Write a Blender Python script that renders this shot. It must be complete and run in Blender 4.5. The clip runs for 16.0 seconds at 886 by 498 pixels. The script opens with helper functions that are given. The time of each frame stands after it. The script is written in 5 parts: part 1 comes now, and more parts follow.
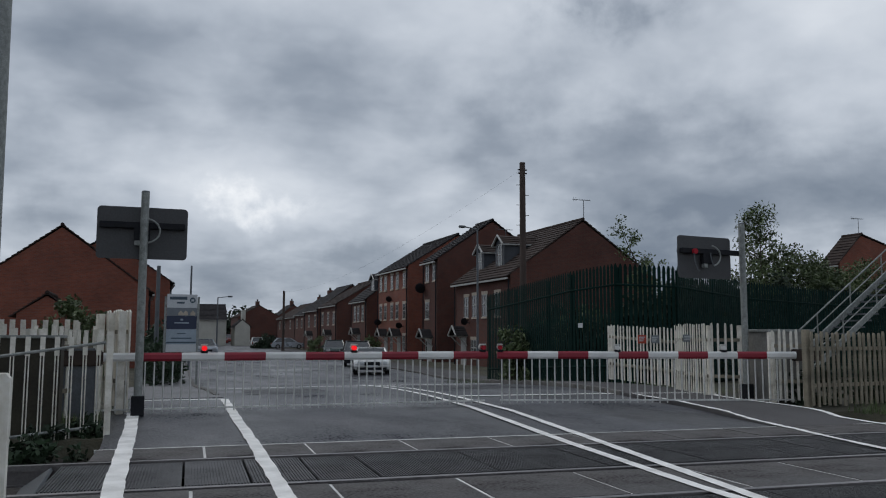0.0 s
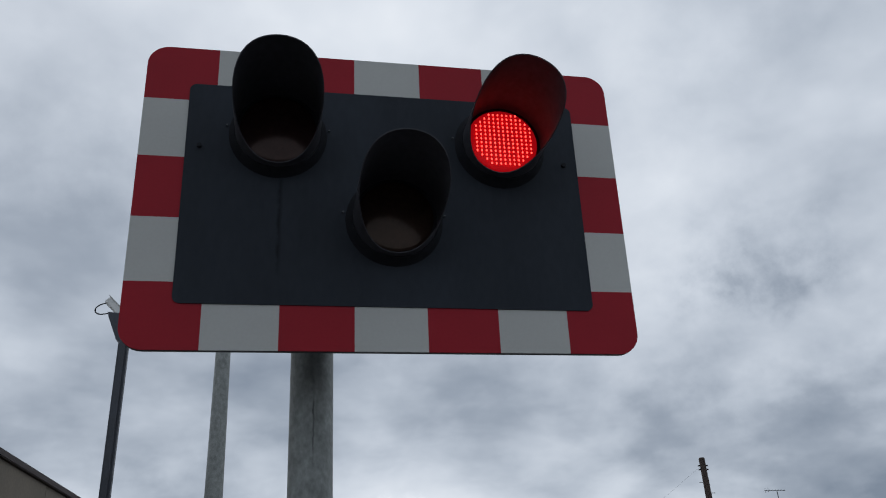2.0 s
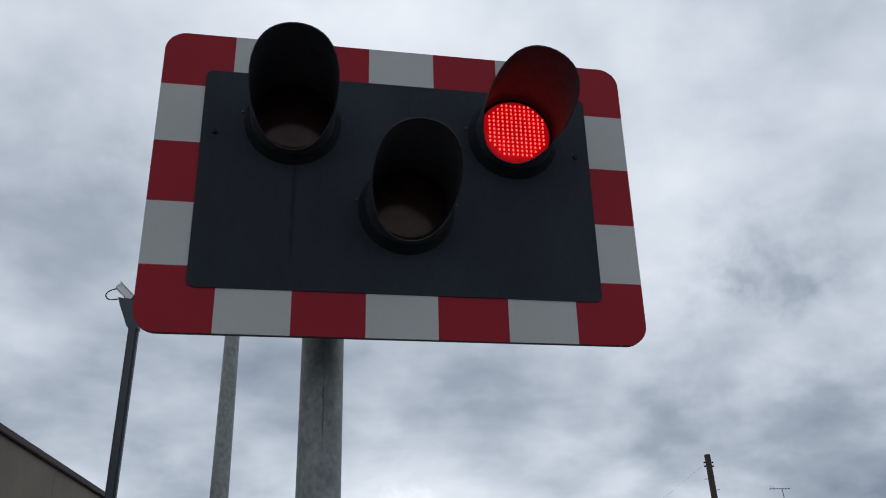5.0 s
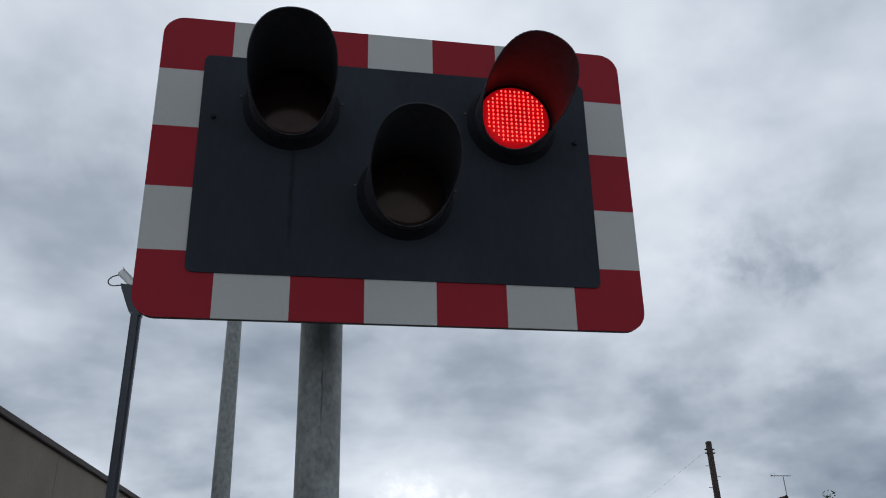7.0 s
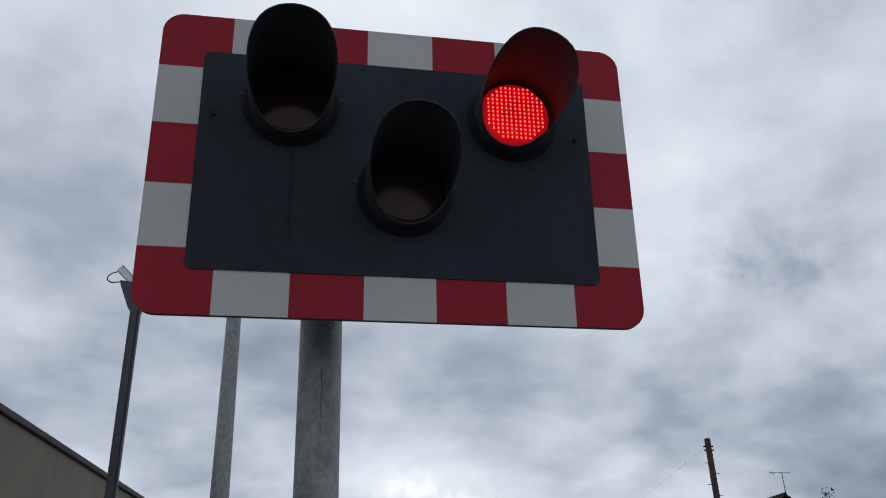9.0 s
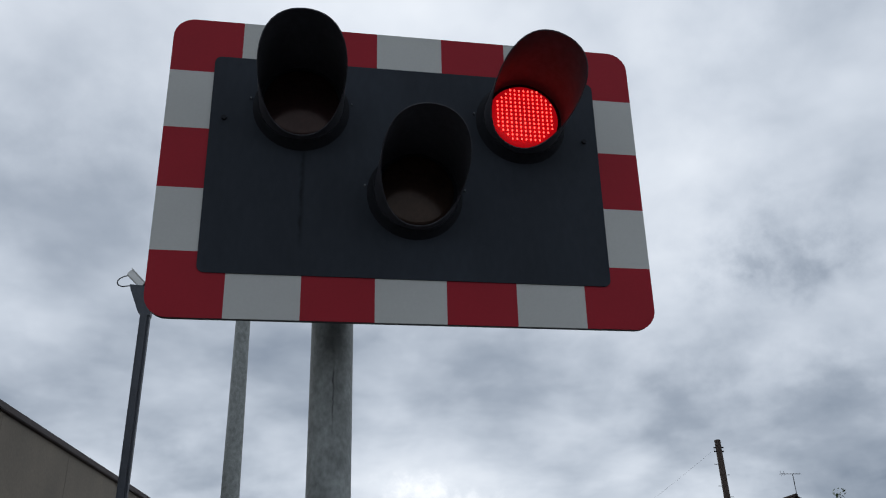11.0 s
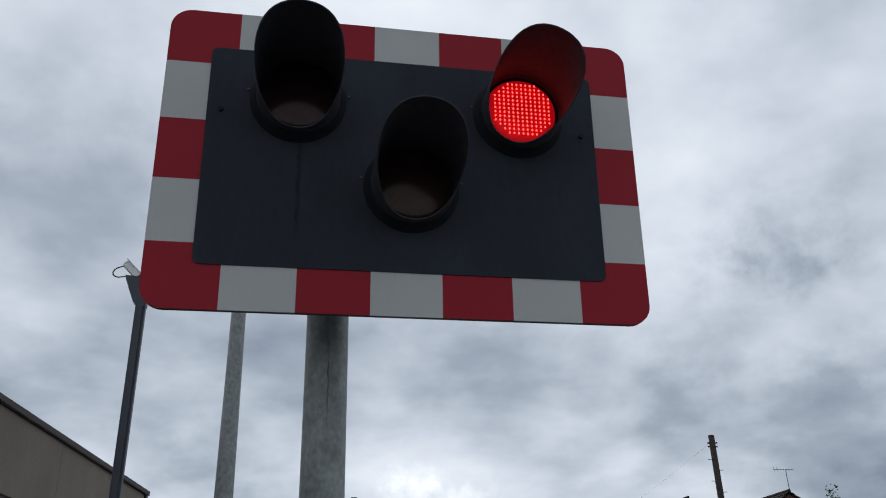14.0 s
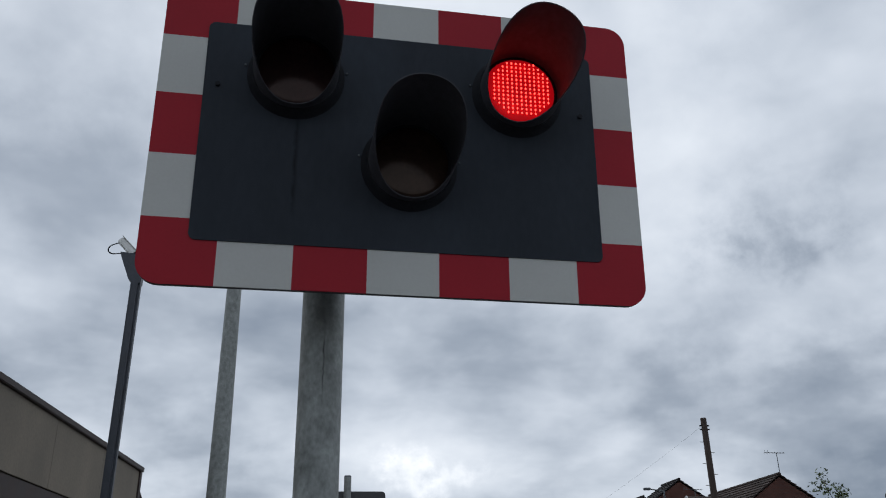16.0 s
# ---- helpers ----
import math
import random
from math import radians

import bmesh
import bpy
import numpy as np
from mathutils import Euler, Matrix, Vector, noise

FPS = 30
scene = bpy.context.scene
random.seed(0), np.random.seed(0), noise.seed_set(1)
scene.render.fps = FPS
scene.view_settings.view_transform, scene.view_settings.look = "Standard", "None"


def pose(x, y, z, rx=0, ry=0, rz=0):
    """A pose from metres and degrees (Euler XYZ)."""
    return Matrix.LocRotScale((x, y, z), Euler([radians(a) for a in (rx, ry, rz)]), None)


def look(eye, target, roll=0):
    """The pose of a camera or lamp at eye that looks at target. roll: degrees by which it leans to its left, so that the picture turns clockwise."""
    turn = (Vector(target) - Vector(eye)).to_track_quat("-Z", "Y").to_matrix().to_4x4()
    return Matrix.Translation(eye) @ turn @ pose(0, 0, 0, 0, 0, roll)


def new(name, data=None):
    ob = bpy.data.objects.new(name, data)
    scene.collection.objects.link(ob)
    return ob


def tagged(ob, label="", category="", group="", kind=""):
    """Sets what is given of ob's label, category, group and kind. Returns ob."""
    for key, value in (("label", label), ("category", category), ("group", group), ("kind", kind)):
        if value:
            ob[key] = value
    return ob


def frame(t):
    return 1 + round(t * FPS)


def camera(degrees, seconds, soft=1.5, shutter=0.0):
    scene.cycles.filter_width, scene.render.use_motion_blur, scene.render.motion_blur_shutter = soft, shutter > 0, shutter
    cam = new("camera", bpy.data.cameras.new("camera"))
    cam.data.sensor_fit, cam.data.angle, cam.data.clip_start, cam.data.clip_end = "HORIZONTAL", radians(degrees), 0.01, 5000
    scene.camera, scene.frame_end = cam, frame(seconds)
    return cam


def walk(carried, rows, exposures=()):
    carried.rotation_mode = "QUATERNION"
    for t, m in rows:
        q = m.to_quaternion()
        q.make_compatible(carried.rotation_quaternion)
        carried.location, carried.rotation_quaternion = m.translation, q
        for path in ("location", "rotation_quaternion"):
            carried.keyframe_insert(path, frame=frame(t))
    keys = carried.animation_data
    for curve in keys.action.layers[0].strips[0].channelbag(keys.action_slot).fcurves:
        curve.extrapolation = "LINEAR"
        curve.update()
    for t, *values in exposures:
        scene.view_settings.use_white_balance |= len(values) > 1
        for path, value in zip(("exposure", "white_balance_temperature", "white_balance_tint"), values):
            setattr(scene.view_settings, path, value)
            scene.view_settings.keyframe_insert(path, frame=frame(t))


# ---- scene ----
EXPOSURES = [(0.0, -0.08), (0.5, 0.03), (1.0, 0.26), (1.5, 0.17), (2.0, 0.05), (2.5, 0.10), (3.0, 0.20), (3.5, 0.18), (5.0, 0.15), (9.0, 0.15), (12.0, 0.18), (16.0, 0.18)]
cam = camera(55.97, 16.0, soft=1.1)
PATH = [
    (0, pose(-0.000, -0.000, 1.150, 95.89, -0.14, -20.00)),
    (0.5, pose(-0.196, -0.336, 1.165, 98.98, 1.68, -17.64)),
    (0.6, pose(-0.204, -0.403, 1.177, 99.82, 2.01, -17.02)),
    (0.7, pose(-0.230, -0.479, 1.175, 100.97, 2.52, -16.30)),
    (0.8, pose(-0.249, -0.525, 1.179, 102.42, 2.93, -15.41)),
    (0.9, pose(-0.265, -0.575, 1.187, 104.10, 3.16, -14.34)),
    (1, pose(-0.281, -0.627, 1.186, 106.07, 3.48, -13.16)),
    (1.2, pose(-0.305, -0.725, 1.185, 110.03, 3.83, -10.76)),
    (1.5, pose(-0.352, -0.823, 1.194, 114.48, 3.75, -8.49)),
    (2, pose(-0.360, -0.809, 1.192, 117.00, 3.19, -7.67)),
    (2.5, pose(-0.354, -0.816, 1.186, 117.00, 3.13, -7.63)),
    (3, pose(-0.356, -0.818, 1.184, 117.22, 3.03, -7.38)),
    (3.5, pose(-0.356, -0.821, 1.183, 117.14, 2.63, -7.36)),
    (4, pose(-0.360, -0.820, 1.180, 116.92, 2.40, -7.55)),
    (4.5, pose(-0.362, -0.820, 1.179, 116.69, 2.25, -7.56)),
    (5, pose(-0.368, -0.820, 1.177, 116.47, 2.01, -7.57)),
    (7.5, pose(-0.357, -0.820, 1.173, 115.51, 1.83, -7.46)),
    (8, pose(-0.359, -0.820, 1.173, 115.47, 1.88, -7.49)),
    (8.5, pose(-0.359, -0.819, 1.172, 115.31, 1.73, -7.56)),
    (9, pose(-0.359, -0.820, 1.173, 115.38, 1.81, -7.53)),
    (11.5, pose(-0.368, -0.825, 1.171, 115.56, 1.79, -6.78)),
    (12, pose(-0.369, -0.825, 1.172, 115.52, 1.58, -6.82)),
    (12.5, pose(-0.369, -0.824, 1.172, 115.41, 1.38, -6.94)),
    (13, pose(-0.367, -0.825, 1.173, 115.25, 1.43, -7.05)),
    (13.5, pose(-0.366, -0.823, 1.171, 115.17, 1.47, -7.26)),
    (14, pose(-0.365, -0.825, 1.171, 115.09, 1.52, -7.34)),
    (14.5, pose(-0.361, -0.829, 1.170, 115.06, 1.42, -7.48)),
    (15, pose(-0.364, -0.827, 1.168, 114.79, 0.93, -7.68)),
    (15.5, pose(-0.364, -0.819, 1.168, 114.10, 0.84, -7.79)),
    (16, pose(-0.367, -0.819, 1.168, 113.77, 1.02, -7.88)),
]
walk(cam, PATH, exposures=EXPOSURES)

# ---- world and light: overcast sky, broken cloud ----
CLOUD_SEED = 8.4
SUN_AZ, SUN_EL = radians(-35), radians(50)
world = bpy.data.worlds.new("overcast_sky")
scene.world = world
world.use_nodes = True
wn, wl = world.node_tree.nodes, world.node_tree.links
wn.clear()


def wnode(kind, **kw):
    n = wn.new(kind)
    for k, v in kw.items():
        n.inputs[k].default_value = v
    return n


def wmath(op, a, b=None, c=None, clamp=False):
    n = wn.new("ShaderNodeMath")
    n.operation = op
    n.use_clamp = clamp
    for i, v in enumerate((a, b, c)):
        if v is None:
            continue
        if isinstance(v, (int, float)):
            n.inputs[i].default_value = v
        else:
            wl.new(v, n.inputs[i])
    return n.outputs[0]


tc = wn.new("ShaderNodeTexCoord")
updown = wn.new("ShaderNodeSeparateXYZ")
wl.new(tc.outputs["Generated"], updown.inputs[0])
height = wmath("MAXIMUM", updown.outputs[2], 0.0)


def wvec(op, a, b):
    n = wn.new("ShaderNodeVectorMath")
    n.operation = op
    for i, v in enumerate((a, b)):
        if isinstance(v, tuple):
            n.inputs[i].default_value = v
        else:
            wl.new(v, n.inputs[i])
    return n


# a flat layer of cloud overhead: its masses close up towards the horizon
nearness = wmath("DIVIDE", 1.0, wmath("ADD", height, 0.30))
layer = wn.new("ShaderNodeCombineXYZ")
wl.new(wmath("MULTIPLY", updown.outputs[0], nearness), layer.inputs[0])
wl.new(wmath("MULTIPLY", updown.outputs[1], nearness), layer.inputs[1])
layer.inputs[2].default_value = CLOUD_SEED
swirl = wnode("ShaderNodeTexNoise", Scale=2.6, Detail=4.0, Roughness=0.5)
wl.new(layer.outputs[0], swirl.inputs["Vector"])
drift = wvec("MULTIPLY", wvec("SUBTRACT", swirl.outputs["Color"], (0.5, 0.5, 0.5)).outputs[0], (0.10, 0.10, 0.0))
layer = wvec("ADD", layer.outputs[0], drift.outputs[0])


def cloud(shift, scale, detail, rough):
    mp = wvec("ADD", layer.outputs[0], shift)
    n = wnode("ShaderNodeTexNoise", Scale=scale, Detail=detail, Roughness=rough)
    wl.new(mp.outputs[0], n.inputs["Vector"])
    return n.outputs[0]


def billows(shift, scale):
    mp = wvec("ADD", layer.outputs[0], shift)
    n = wn.new("ShaderNodeTexVoronoi")
    n.feature, n.normalize = "SMOOTH_F1", True
    for k, v in (("Scale", scale), ("Detail", 3.0), ("Roughness", 0.55), ("Smoothness", 1.0)):
        n.inputs[k].default_value = v
    wl.new(mp.outputs[0], n.inputs["Vector"])
    return n.outputs["Distance"]


def thickness(shift):
    broad = wmath("MULTIPLY", cloud(shift, 2.3, 6.0, 0.48), 0.62)
    puffs = wmath("MULTIPLY", billows(shift, 5.5), 0.42)
    tufts = wmath("MULTIPLY", cloud((shift[0] + 3, shift[1], 0), 6.5, 3.0, 0.45), 0.26)
    return wmath("ADD", wmath("ADD", broad, puffs), tufts)


# thick cloud is darker from below, and each mass is lighter along its far edge
mass = thickness((0, 0, 0))
edge = wmath("MULTIPLY", wmath("SUBTRACT", mass, thickness((0.008, -0.045, 0))), 0.55)
veil = cloud((5, 2, 1), 1.2, 3.0, 0.45)
mixv = wmath("ADD", wmath("ADD", wmath("MULTIPLY", wmath("SUBTRACT", 1.08, mass), 0.56), wmath("MULTIPLY", veil, 0.44)), edge)

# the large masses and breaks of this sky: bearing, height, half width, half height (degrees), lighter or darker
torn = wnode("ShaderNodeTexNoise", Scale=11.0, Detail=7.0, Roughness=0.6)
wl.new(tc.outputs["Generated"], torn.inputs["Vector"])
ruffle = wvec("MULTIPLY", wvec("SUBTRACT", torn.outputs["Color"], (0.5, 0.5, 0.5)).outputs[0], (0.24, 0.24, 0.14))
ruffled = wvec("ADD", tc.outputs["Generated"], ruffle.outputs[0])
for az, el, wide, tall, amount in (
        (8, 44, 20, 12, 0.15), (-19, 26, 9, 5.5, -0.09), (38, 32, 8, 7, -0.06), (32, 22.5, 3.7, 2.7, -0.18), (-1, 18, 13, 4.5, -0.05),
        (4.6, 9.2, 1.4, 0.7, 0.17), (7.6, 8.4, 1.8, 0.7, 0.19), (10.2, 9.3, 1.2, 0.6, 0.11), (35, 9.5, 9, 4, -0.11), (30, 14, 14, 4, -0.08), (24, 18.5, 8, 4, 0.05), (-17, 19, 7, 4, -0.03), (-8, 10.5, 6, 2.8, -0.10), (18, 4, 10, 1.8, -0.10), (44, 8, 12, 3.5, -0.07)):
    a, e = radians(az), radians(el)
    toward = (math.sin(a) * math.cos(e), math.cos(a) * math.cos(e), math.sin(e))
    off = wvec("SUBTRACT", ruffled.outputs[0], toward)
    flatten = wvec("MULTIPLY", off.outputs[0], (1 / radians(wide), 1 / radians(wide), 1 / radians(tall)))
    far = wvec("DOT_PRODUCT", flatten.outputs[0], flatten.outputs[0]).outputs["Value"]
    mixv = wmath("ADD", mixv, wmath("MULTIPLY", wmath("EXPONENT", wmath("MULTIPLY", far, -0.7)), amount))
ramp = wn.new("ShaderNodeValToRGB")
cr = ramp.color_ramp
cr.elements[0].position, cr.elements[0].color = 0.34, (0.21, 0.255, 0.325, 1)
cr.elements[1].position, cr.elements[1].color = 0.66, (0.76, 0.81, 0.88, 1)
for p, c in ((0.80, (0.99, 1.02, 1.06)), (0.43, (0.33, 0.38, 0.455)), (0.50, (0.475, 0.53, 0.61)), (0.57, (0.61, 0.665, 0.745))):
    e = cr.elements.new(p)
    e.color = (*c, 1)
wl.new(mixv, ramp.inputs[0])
sky = wn.new("ShaderNodeTexSky")
sky.sky_type = "NISHITA"
sky.sun_disc = False
sky.sun_elevation, sky.sun_rotation = SUN_EL, SUN_AZ
skyb = wn.new("ShaderNodeBackground")
skyb.inputs["Strength"].default_value = 0.05
wl.new(sky.outputs[0], skyb.inputs["Color"])
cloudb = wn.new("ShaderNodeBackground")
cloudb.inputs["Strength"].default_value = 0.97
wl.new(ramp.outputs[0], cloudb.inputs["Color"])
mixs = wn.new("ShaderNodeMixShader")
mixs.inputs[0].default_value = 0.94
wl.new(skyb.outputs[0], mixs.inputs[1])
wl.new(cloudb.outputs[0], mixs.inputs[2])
wo = wn.new("ShaderNodeOutputWorld")
wl.new(mixs.outputs[0], wo.inputs[0])

sun = new("sun", bpy.data.lights.new("sun", "SUN"))
sun.data.energy, sun.data.angle, sun.data.color = 0.6, radians(25), (1.0, 0.97, 0.93)
sun.matrix_world = look((0, 0, 30), (-math.sin(SUN_AZ) * 30, -math.cos(SUN_AZ) * 30, 30 - 30 * math.tan(SUN_EL)))


# ---- materials ----
def material(name, color, rough=0.7, metal=0.0, vary=0.25, scale=4.0, fine=60.0, bump=0.1, bump_scale=None, stretch=(1, 1, 1),
             tint=None, island=0.0, spec=0.5, coat=0.0, grain=0.35, damp=0.13, wet=None, gloss_tint=None):
    m = bpy.data.materials.new(name)
    m.use_nodes = True
    n, l = m.node_tree.nodes, m.node_tree.links
    b = n["Principled BSDF"]
    b.inputs["Roughness"].default_value, b.inputs["Metallic"].default_value = rough, metal
    b.inputs["Specular IOR Level"].default_value = spec
    b.inputs["Coat Weight"].default_value = coat
    t = n.new("ShaderNodeTexCoord")
    mp = n.new("ShaderNodeMapping")
    mp.inputs["Scale"].default_value = stretch
    l.new(t.outputs["Object"], mp.inputs[0])
    n1, n2 = n.new("ShaderNodeTexNoise"), n.new("ShaderNodeTexNoise")
    n1.inputs["Scale"].default_value, n1.inputs["Detail"].default_value = scale, 6
    n2.inputs["Scale"].default_value, n2.inputs["Detail"].default_value = fine, 3
    l.new(mp.outputs[0], n1.inputs["Vector"])
    l.new(mp.outputs[0], n2.inputs["Vector"])
    dark = [c * (1 - vary) for c in color]
    light = [min(1, c * (1 + vary)) for c in (tint or color)]
    r = n.new("ShaderNodeValToRGB")
    r.color_ramp.elements[0].position, r.color_ramp.elements[1].position = 0.32, 0.68
    r.color_ramp.elements[0].color, r.color_ramp.elements[1].color = (*dark, 1), (*light, 1)
    l.new(n1.outputs[0], r.inputs[0])
    mx = n.new("ShaderNodeMix")
    mx.data_type, mx.blend_type = "RGBA", "OVERLAY"
    mx.inputs[0].default_value = grain
    l.new(r.outputs[0], mx.inputs[6])
    l.new(n2.outputs[0], mx.inputs[7])
    out = mx.outputs[2]
    if island:
        oi = n.new("ShaderNodeObjectInfo")
        ge = n.new("ShaderNodeNewGeometry")
        ad = n.new("ShaderNodeMath")
        ad.operation = "ADD"
        l.new(oi.outputs["Random"], ad.inputs[0])
        l.new(ge.outputs["Random Per Island"], ad.inputs[1])
        mr = n.new("ShaderNodeMapRange")
        mr.inputs[2].default_value, mr.inputs[3].default_value, mr.inputs[4].default_value = 2, 1 - island, 1 + island
        l.new(ad.outputs[0], mr.inputs[0])
        mu = n.new("ShaderNodeMix")
        mu.data_type, mu.blend_type = "RGBA", "MULTIPLY"
        mu.inputs[0].default_value = 1
        l.new(out, mu.inputs[6])
        cm = n.new("ShaderNodeCombineColor")
        for i in range(3):
            l.new(mr.outputs[0], cm.inputs[i])
        l.new(cm.outputs[0], mu.inputs[7])
        out = mu.outputs[2]
    l.new(out, b.inputs["Base Color"])
    rr = n.new("ShaderNodeMapRange")
    rr.inputs[3].default_value, rr.inputs[4].default_value = max(0.05, rough - damp), min(1, rough + damp)
    l.new(n1.outputs[0], rr.inputs[0])
    l.new(rr.outputs[0], b.inputs["Roughness"])
    if gloss_tint:
        b.inputs["Specular Tint"].default_value = (*gloss_tint, 1)
    if wet:
        patch, grit = n.new("ShaderNodeTexNoise"), n.new("ShaderNodeMath")
        patch.inputs["Scale"].default_value, patch.inputs["Detail"].default_value, patch.inputs["Roughness"].default_value = wet[2], 8, 0.62
        pm = n.new("ShaderNodeMapping")
        pm.inputs["Location"].default_value = (7.3, 2.1, 0)
        pm.inputs["Scale"].default_value = stretch
        l.new(t.outputs["Object"], pm.inputs[0])
        l.new(pm.outputs[0], patch.inputs["Vector"])
        grit.operation = "MULTIPLY_ADD"
        grit.inputs[1].default_value, grit.inputs[2].default_value = 0.55, -0.27
        l.new(n2.outputs[0], grit.inputs[0])
        both = n.new("ShaderNodeMath")
        both.operation = "ADD"
        l.new(patch.outputs[0], both.inputs[0])
        l.new(grit.outputs[0], both.inputs[1])
        sm = n.new("ShaderNodeMapRange")
        sm.inputs[1].default_value, sm.inputs[2].default_value = 0.33, 0.67
        sm.inputs[3].default_value, sm.inputs[4].default_value = wet[0], wet[1]
        l.new(both.outputs[0], sm.inputs[0])
        l.new(sm.outputs[0], b.inputs["Specular IOR Level"])
    if bump:
        bp = n.new("ShaderNodeBump")
        bp.inputs["Strength"].default_value, bp.inputs["Distance"].default_value = bump, 0.02
        if bump_scale:
            n3 = n.new("ShaderNodeTexNoise")
            n3.inputs["Scale"].default_value, n3.inputs["Detail"].default_value = bump_scale, 4
            l.new(mp.outputs[0], n3.inputs["Vector"])
            l.new(n3.outputs[0], bp.inputs["Height"])
        else:
            l.new(n2.outputs[0], bp.inputs["Height"])
        l.new(bp.outputs[0], b.inputs["Normal"])
    return m


def glow(name, color, strength):
    m = bpy.data.materials.new(name)
    m.use_nodes = True
    b = m.node_tree.nodes["Principled BSDF"]
    b.inputs["Base Color"].default_value = (*color, 1)
    b.inputs["Emission Color"].default_value = (*color, 1)
    b.inputs["Emission Strength"].default_value = strength
    b.inputs["Roughness"].default_value = 0.5
    b.inputs["Specular IOR Level"].default_value = 0.2
    return m


def brick_material(name, c1, c2, mortar):
    m = material(name, c1, 0.9, vary=0.2, scale=0.8, fine=30, bump=0)
    n, l = m.node_tree.nodes, m.node_tree.links
    b = n["Principled BSDF"]
    t = n.new("ShaderNodeTexCoord")
    sp = n.new("ShaderNodeSeparateXYZ")
    l.new(t.outputs["Object"], sp.inputs[0])
    ad = n.new("ShaderNodeMath")
    ad.operation = "ADD"
    l.new(sp.outputs[0], ad.inputs[0])
    l.new(sp.outputs[1], ad.inputs[1])
    cb = n.new("ShaderNodeCombineXYZ")
    l.new(ad.outputs[0], cb.inputs[0])
    l.new(sp.outputs[2], cb.inputs[1])
    br = n.new("ShaderNodeTexBrick")
    br.inputs["Scale"].default_value = 1.0
    br.inputs["Brick Width"].default_value, br.inputs["Row Height"].default_value, br.inputs["Mortar Size"].default_value = 0.225, 0.075, 0.006
    br.inputs["Color1"].default_value, br.inputs["Color2"].default_value, br.inputs["Mortar"].default_value = (*c1, 1), (*c2, 1), (*mortar, 1)
    l.new(cb.outputs[0], br.inputs["Vector"])
    n1 = n.new("ShaderNodeTexNoise")
    n1.inputs["Scale"].default_value, n1.inputs["Detail"].default_value = 0.7, 5
    l.new(t.outputs["Object"], n1.inputs["Vector"])
    r = n.new("ShaderNodeMapRange")
    r.inputs[3].default_value, r.inputs[4].default_value = 0.6, 1.3
    l.new(n1.outputs[0], r.inputs[0])
    cm = n.new("ShaderNodeCombineColor")
    for i in range(3):
        l.new(r.outputs[0], cm.inputs[i])
    mu = n.new("ShaderNodeMix")
    mu.data_type, mu.blend_type = "RGBA", "MULTIPLY"
    mu.inputs[0].default_value = 1
    l.new(br.outputs[0], mu.inputs[6])
    l.new(cm.outputs[0], mu.inputs[7])
    l.new(mu.outputs[2], b.inputs["Base Color"])
    return m


def streaked(name, base, x0, z0, z1, side, stain=(0.035, 0.034, 0.034), axes=(0, 1, 2), thin=330):
    """A copy of a finish with one dark run of dirt down one side; axes: those across, out of and down the face."""
    m = base.copy()
    m.name = name
    n, l = m.node_tree.nodes, m.node_tree.links
    b = n["Principled BSDF"]
    src = b.inputs["Base Color"].links[0].from_socket
    t = n.new("ShaderNodeTexCoord")
    sp = n.new("ShaderNodeSeparateXYZ")
    l.new(t.outputs["Object"], sp.inputs[0])
    wob = n.new("ShaderNodeTexNoise")
    wob.inputs["Scale"].default_value, wob.inputs["Detail"].default_value = 38, 4
    l.new(t.outputs["Object"], wob.inputs["Vector"])

    def calc(op, a, c, e=None, clamp=False):
        k = n.new("ShaderNodeMath")
        k.operation, k.use_clamp = op, clamp
        for i, v in enumerate((a, c, e)):
            if v is None:
                continue
            if isinstance(v, (int, float)):
                k.inputs[i].default_value = v
            else:
                l.new(v, k.inputs[i])
        return k.outputs[0]

    across, out, down = (sp.outputs[i] for i in axes)
    off = calc("ABSOLUTE", calc("ADD", across, calc("MULTIPLY_ADD", wob.outputs[0], 0.009, -0.0045 - x0)), 0)
    line = calc("SUBTRACT", 1.0, calc("MULTIPLY", off, thin), clamp=True)
    band = calc("MULTIPLY", calc("MULTIPLY", calc("SUBTRACT", down, z0), 14, clamp=True), calc("MULTIPLY", calc("SUBTRACT", z1, down), 30, clamp=True))
    face = calc("MULTIPLY", out, side * 60, clamp=True)
    mask = calc("MULTIPLY", calc("MULTIPLY", line, band), calc("MULTIPLY", face, calc("MULTIPLY", wob.outputs[0], 1.5, clamp=True)))
    mx = n.new("ShaderNodeMix")
    mx.data_type = "RGBA"
    l.new(mask, mx.inputs[0])
    l.new(src, mx.inputs[6])
    mx.inputs[7].default_value = (*stain, 1)
    l.new(mx.outputs[2], b.inputs["Base Color"])
    return m


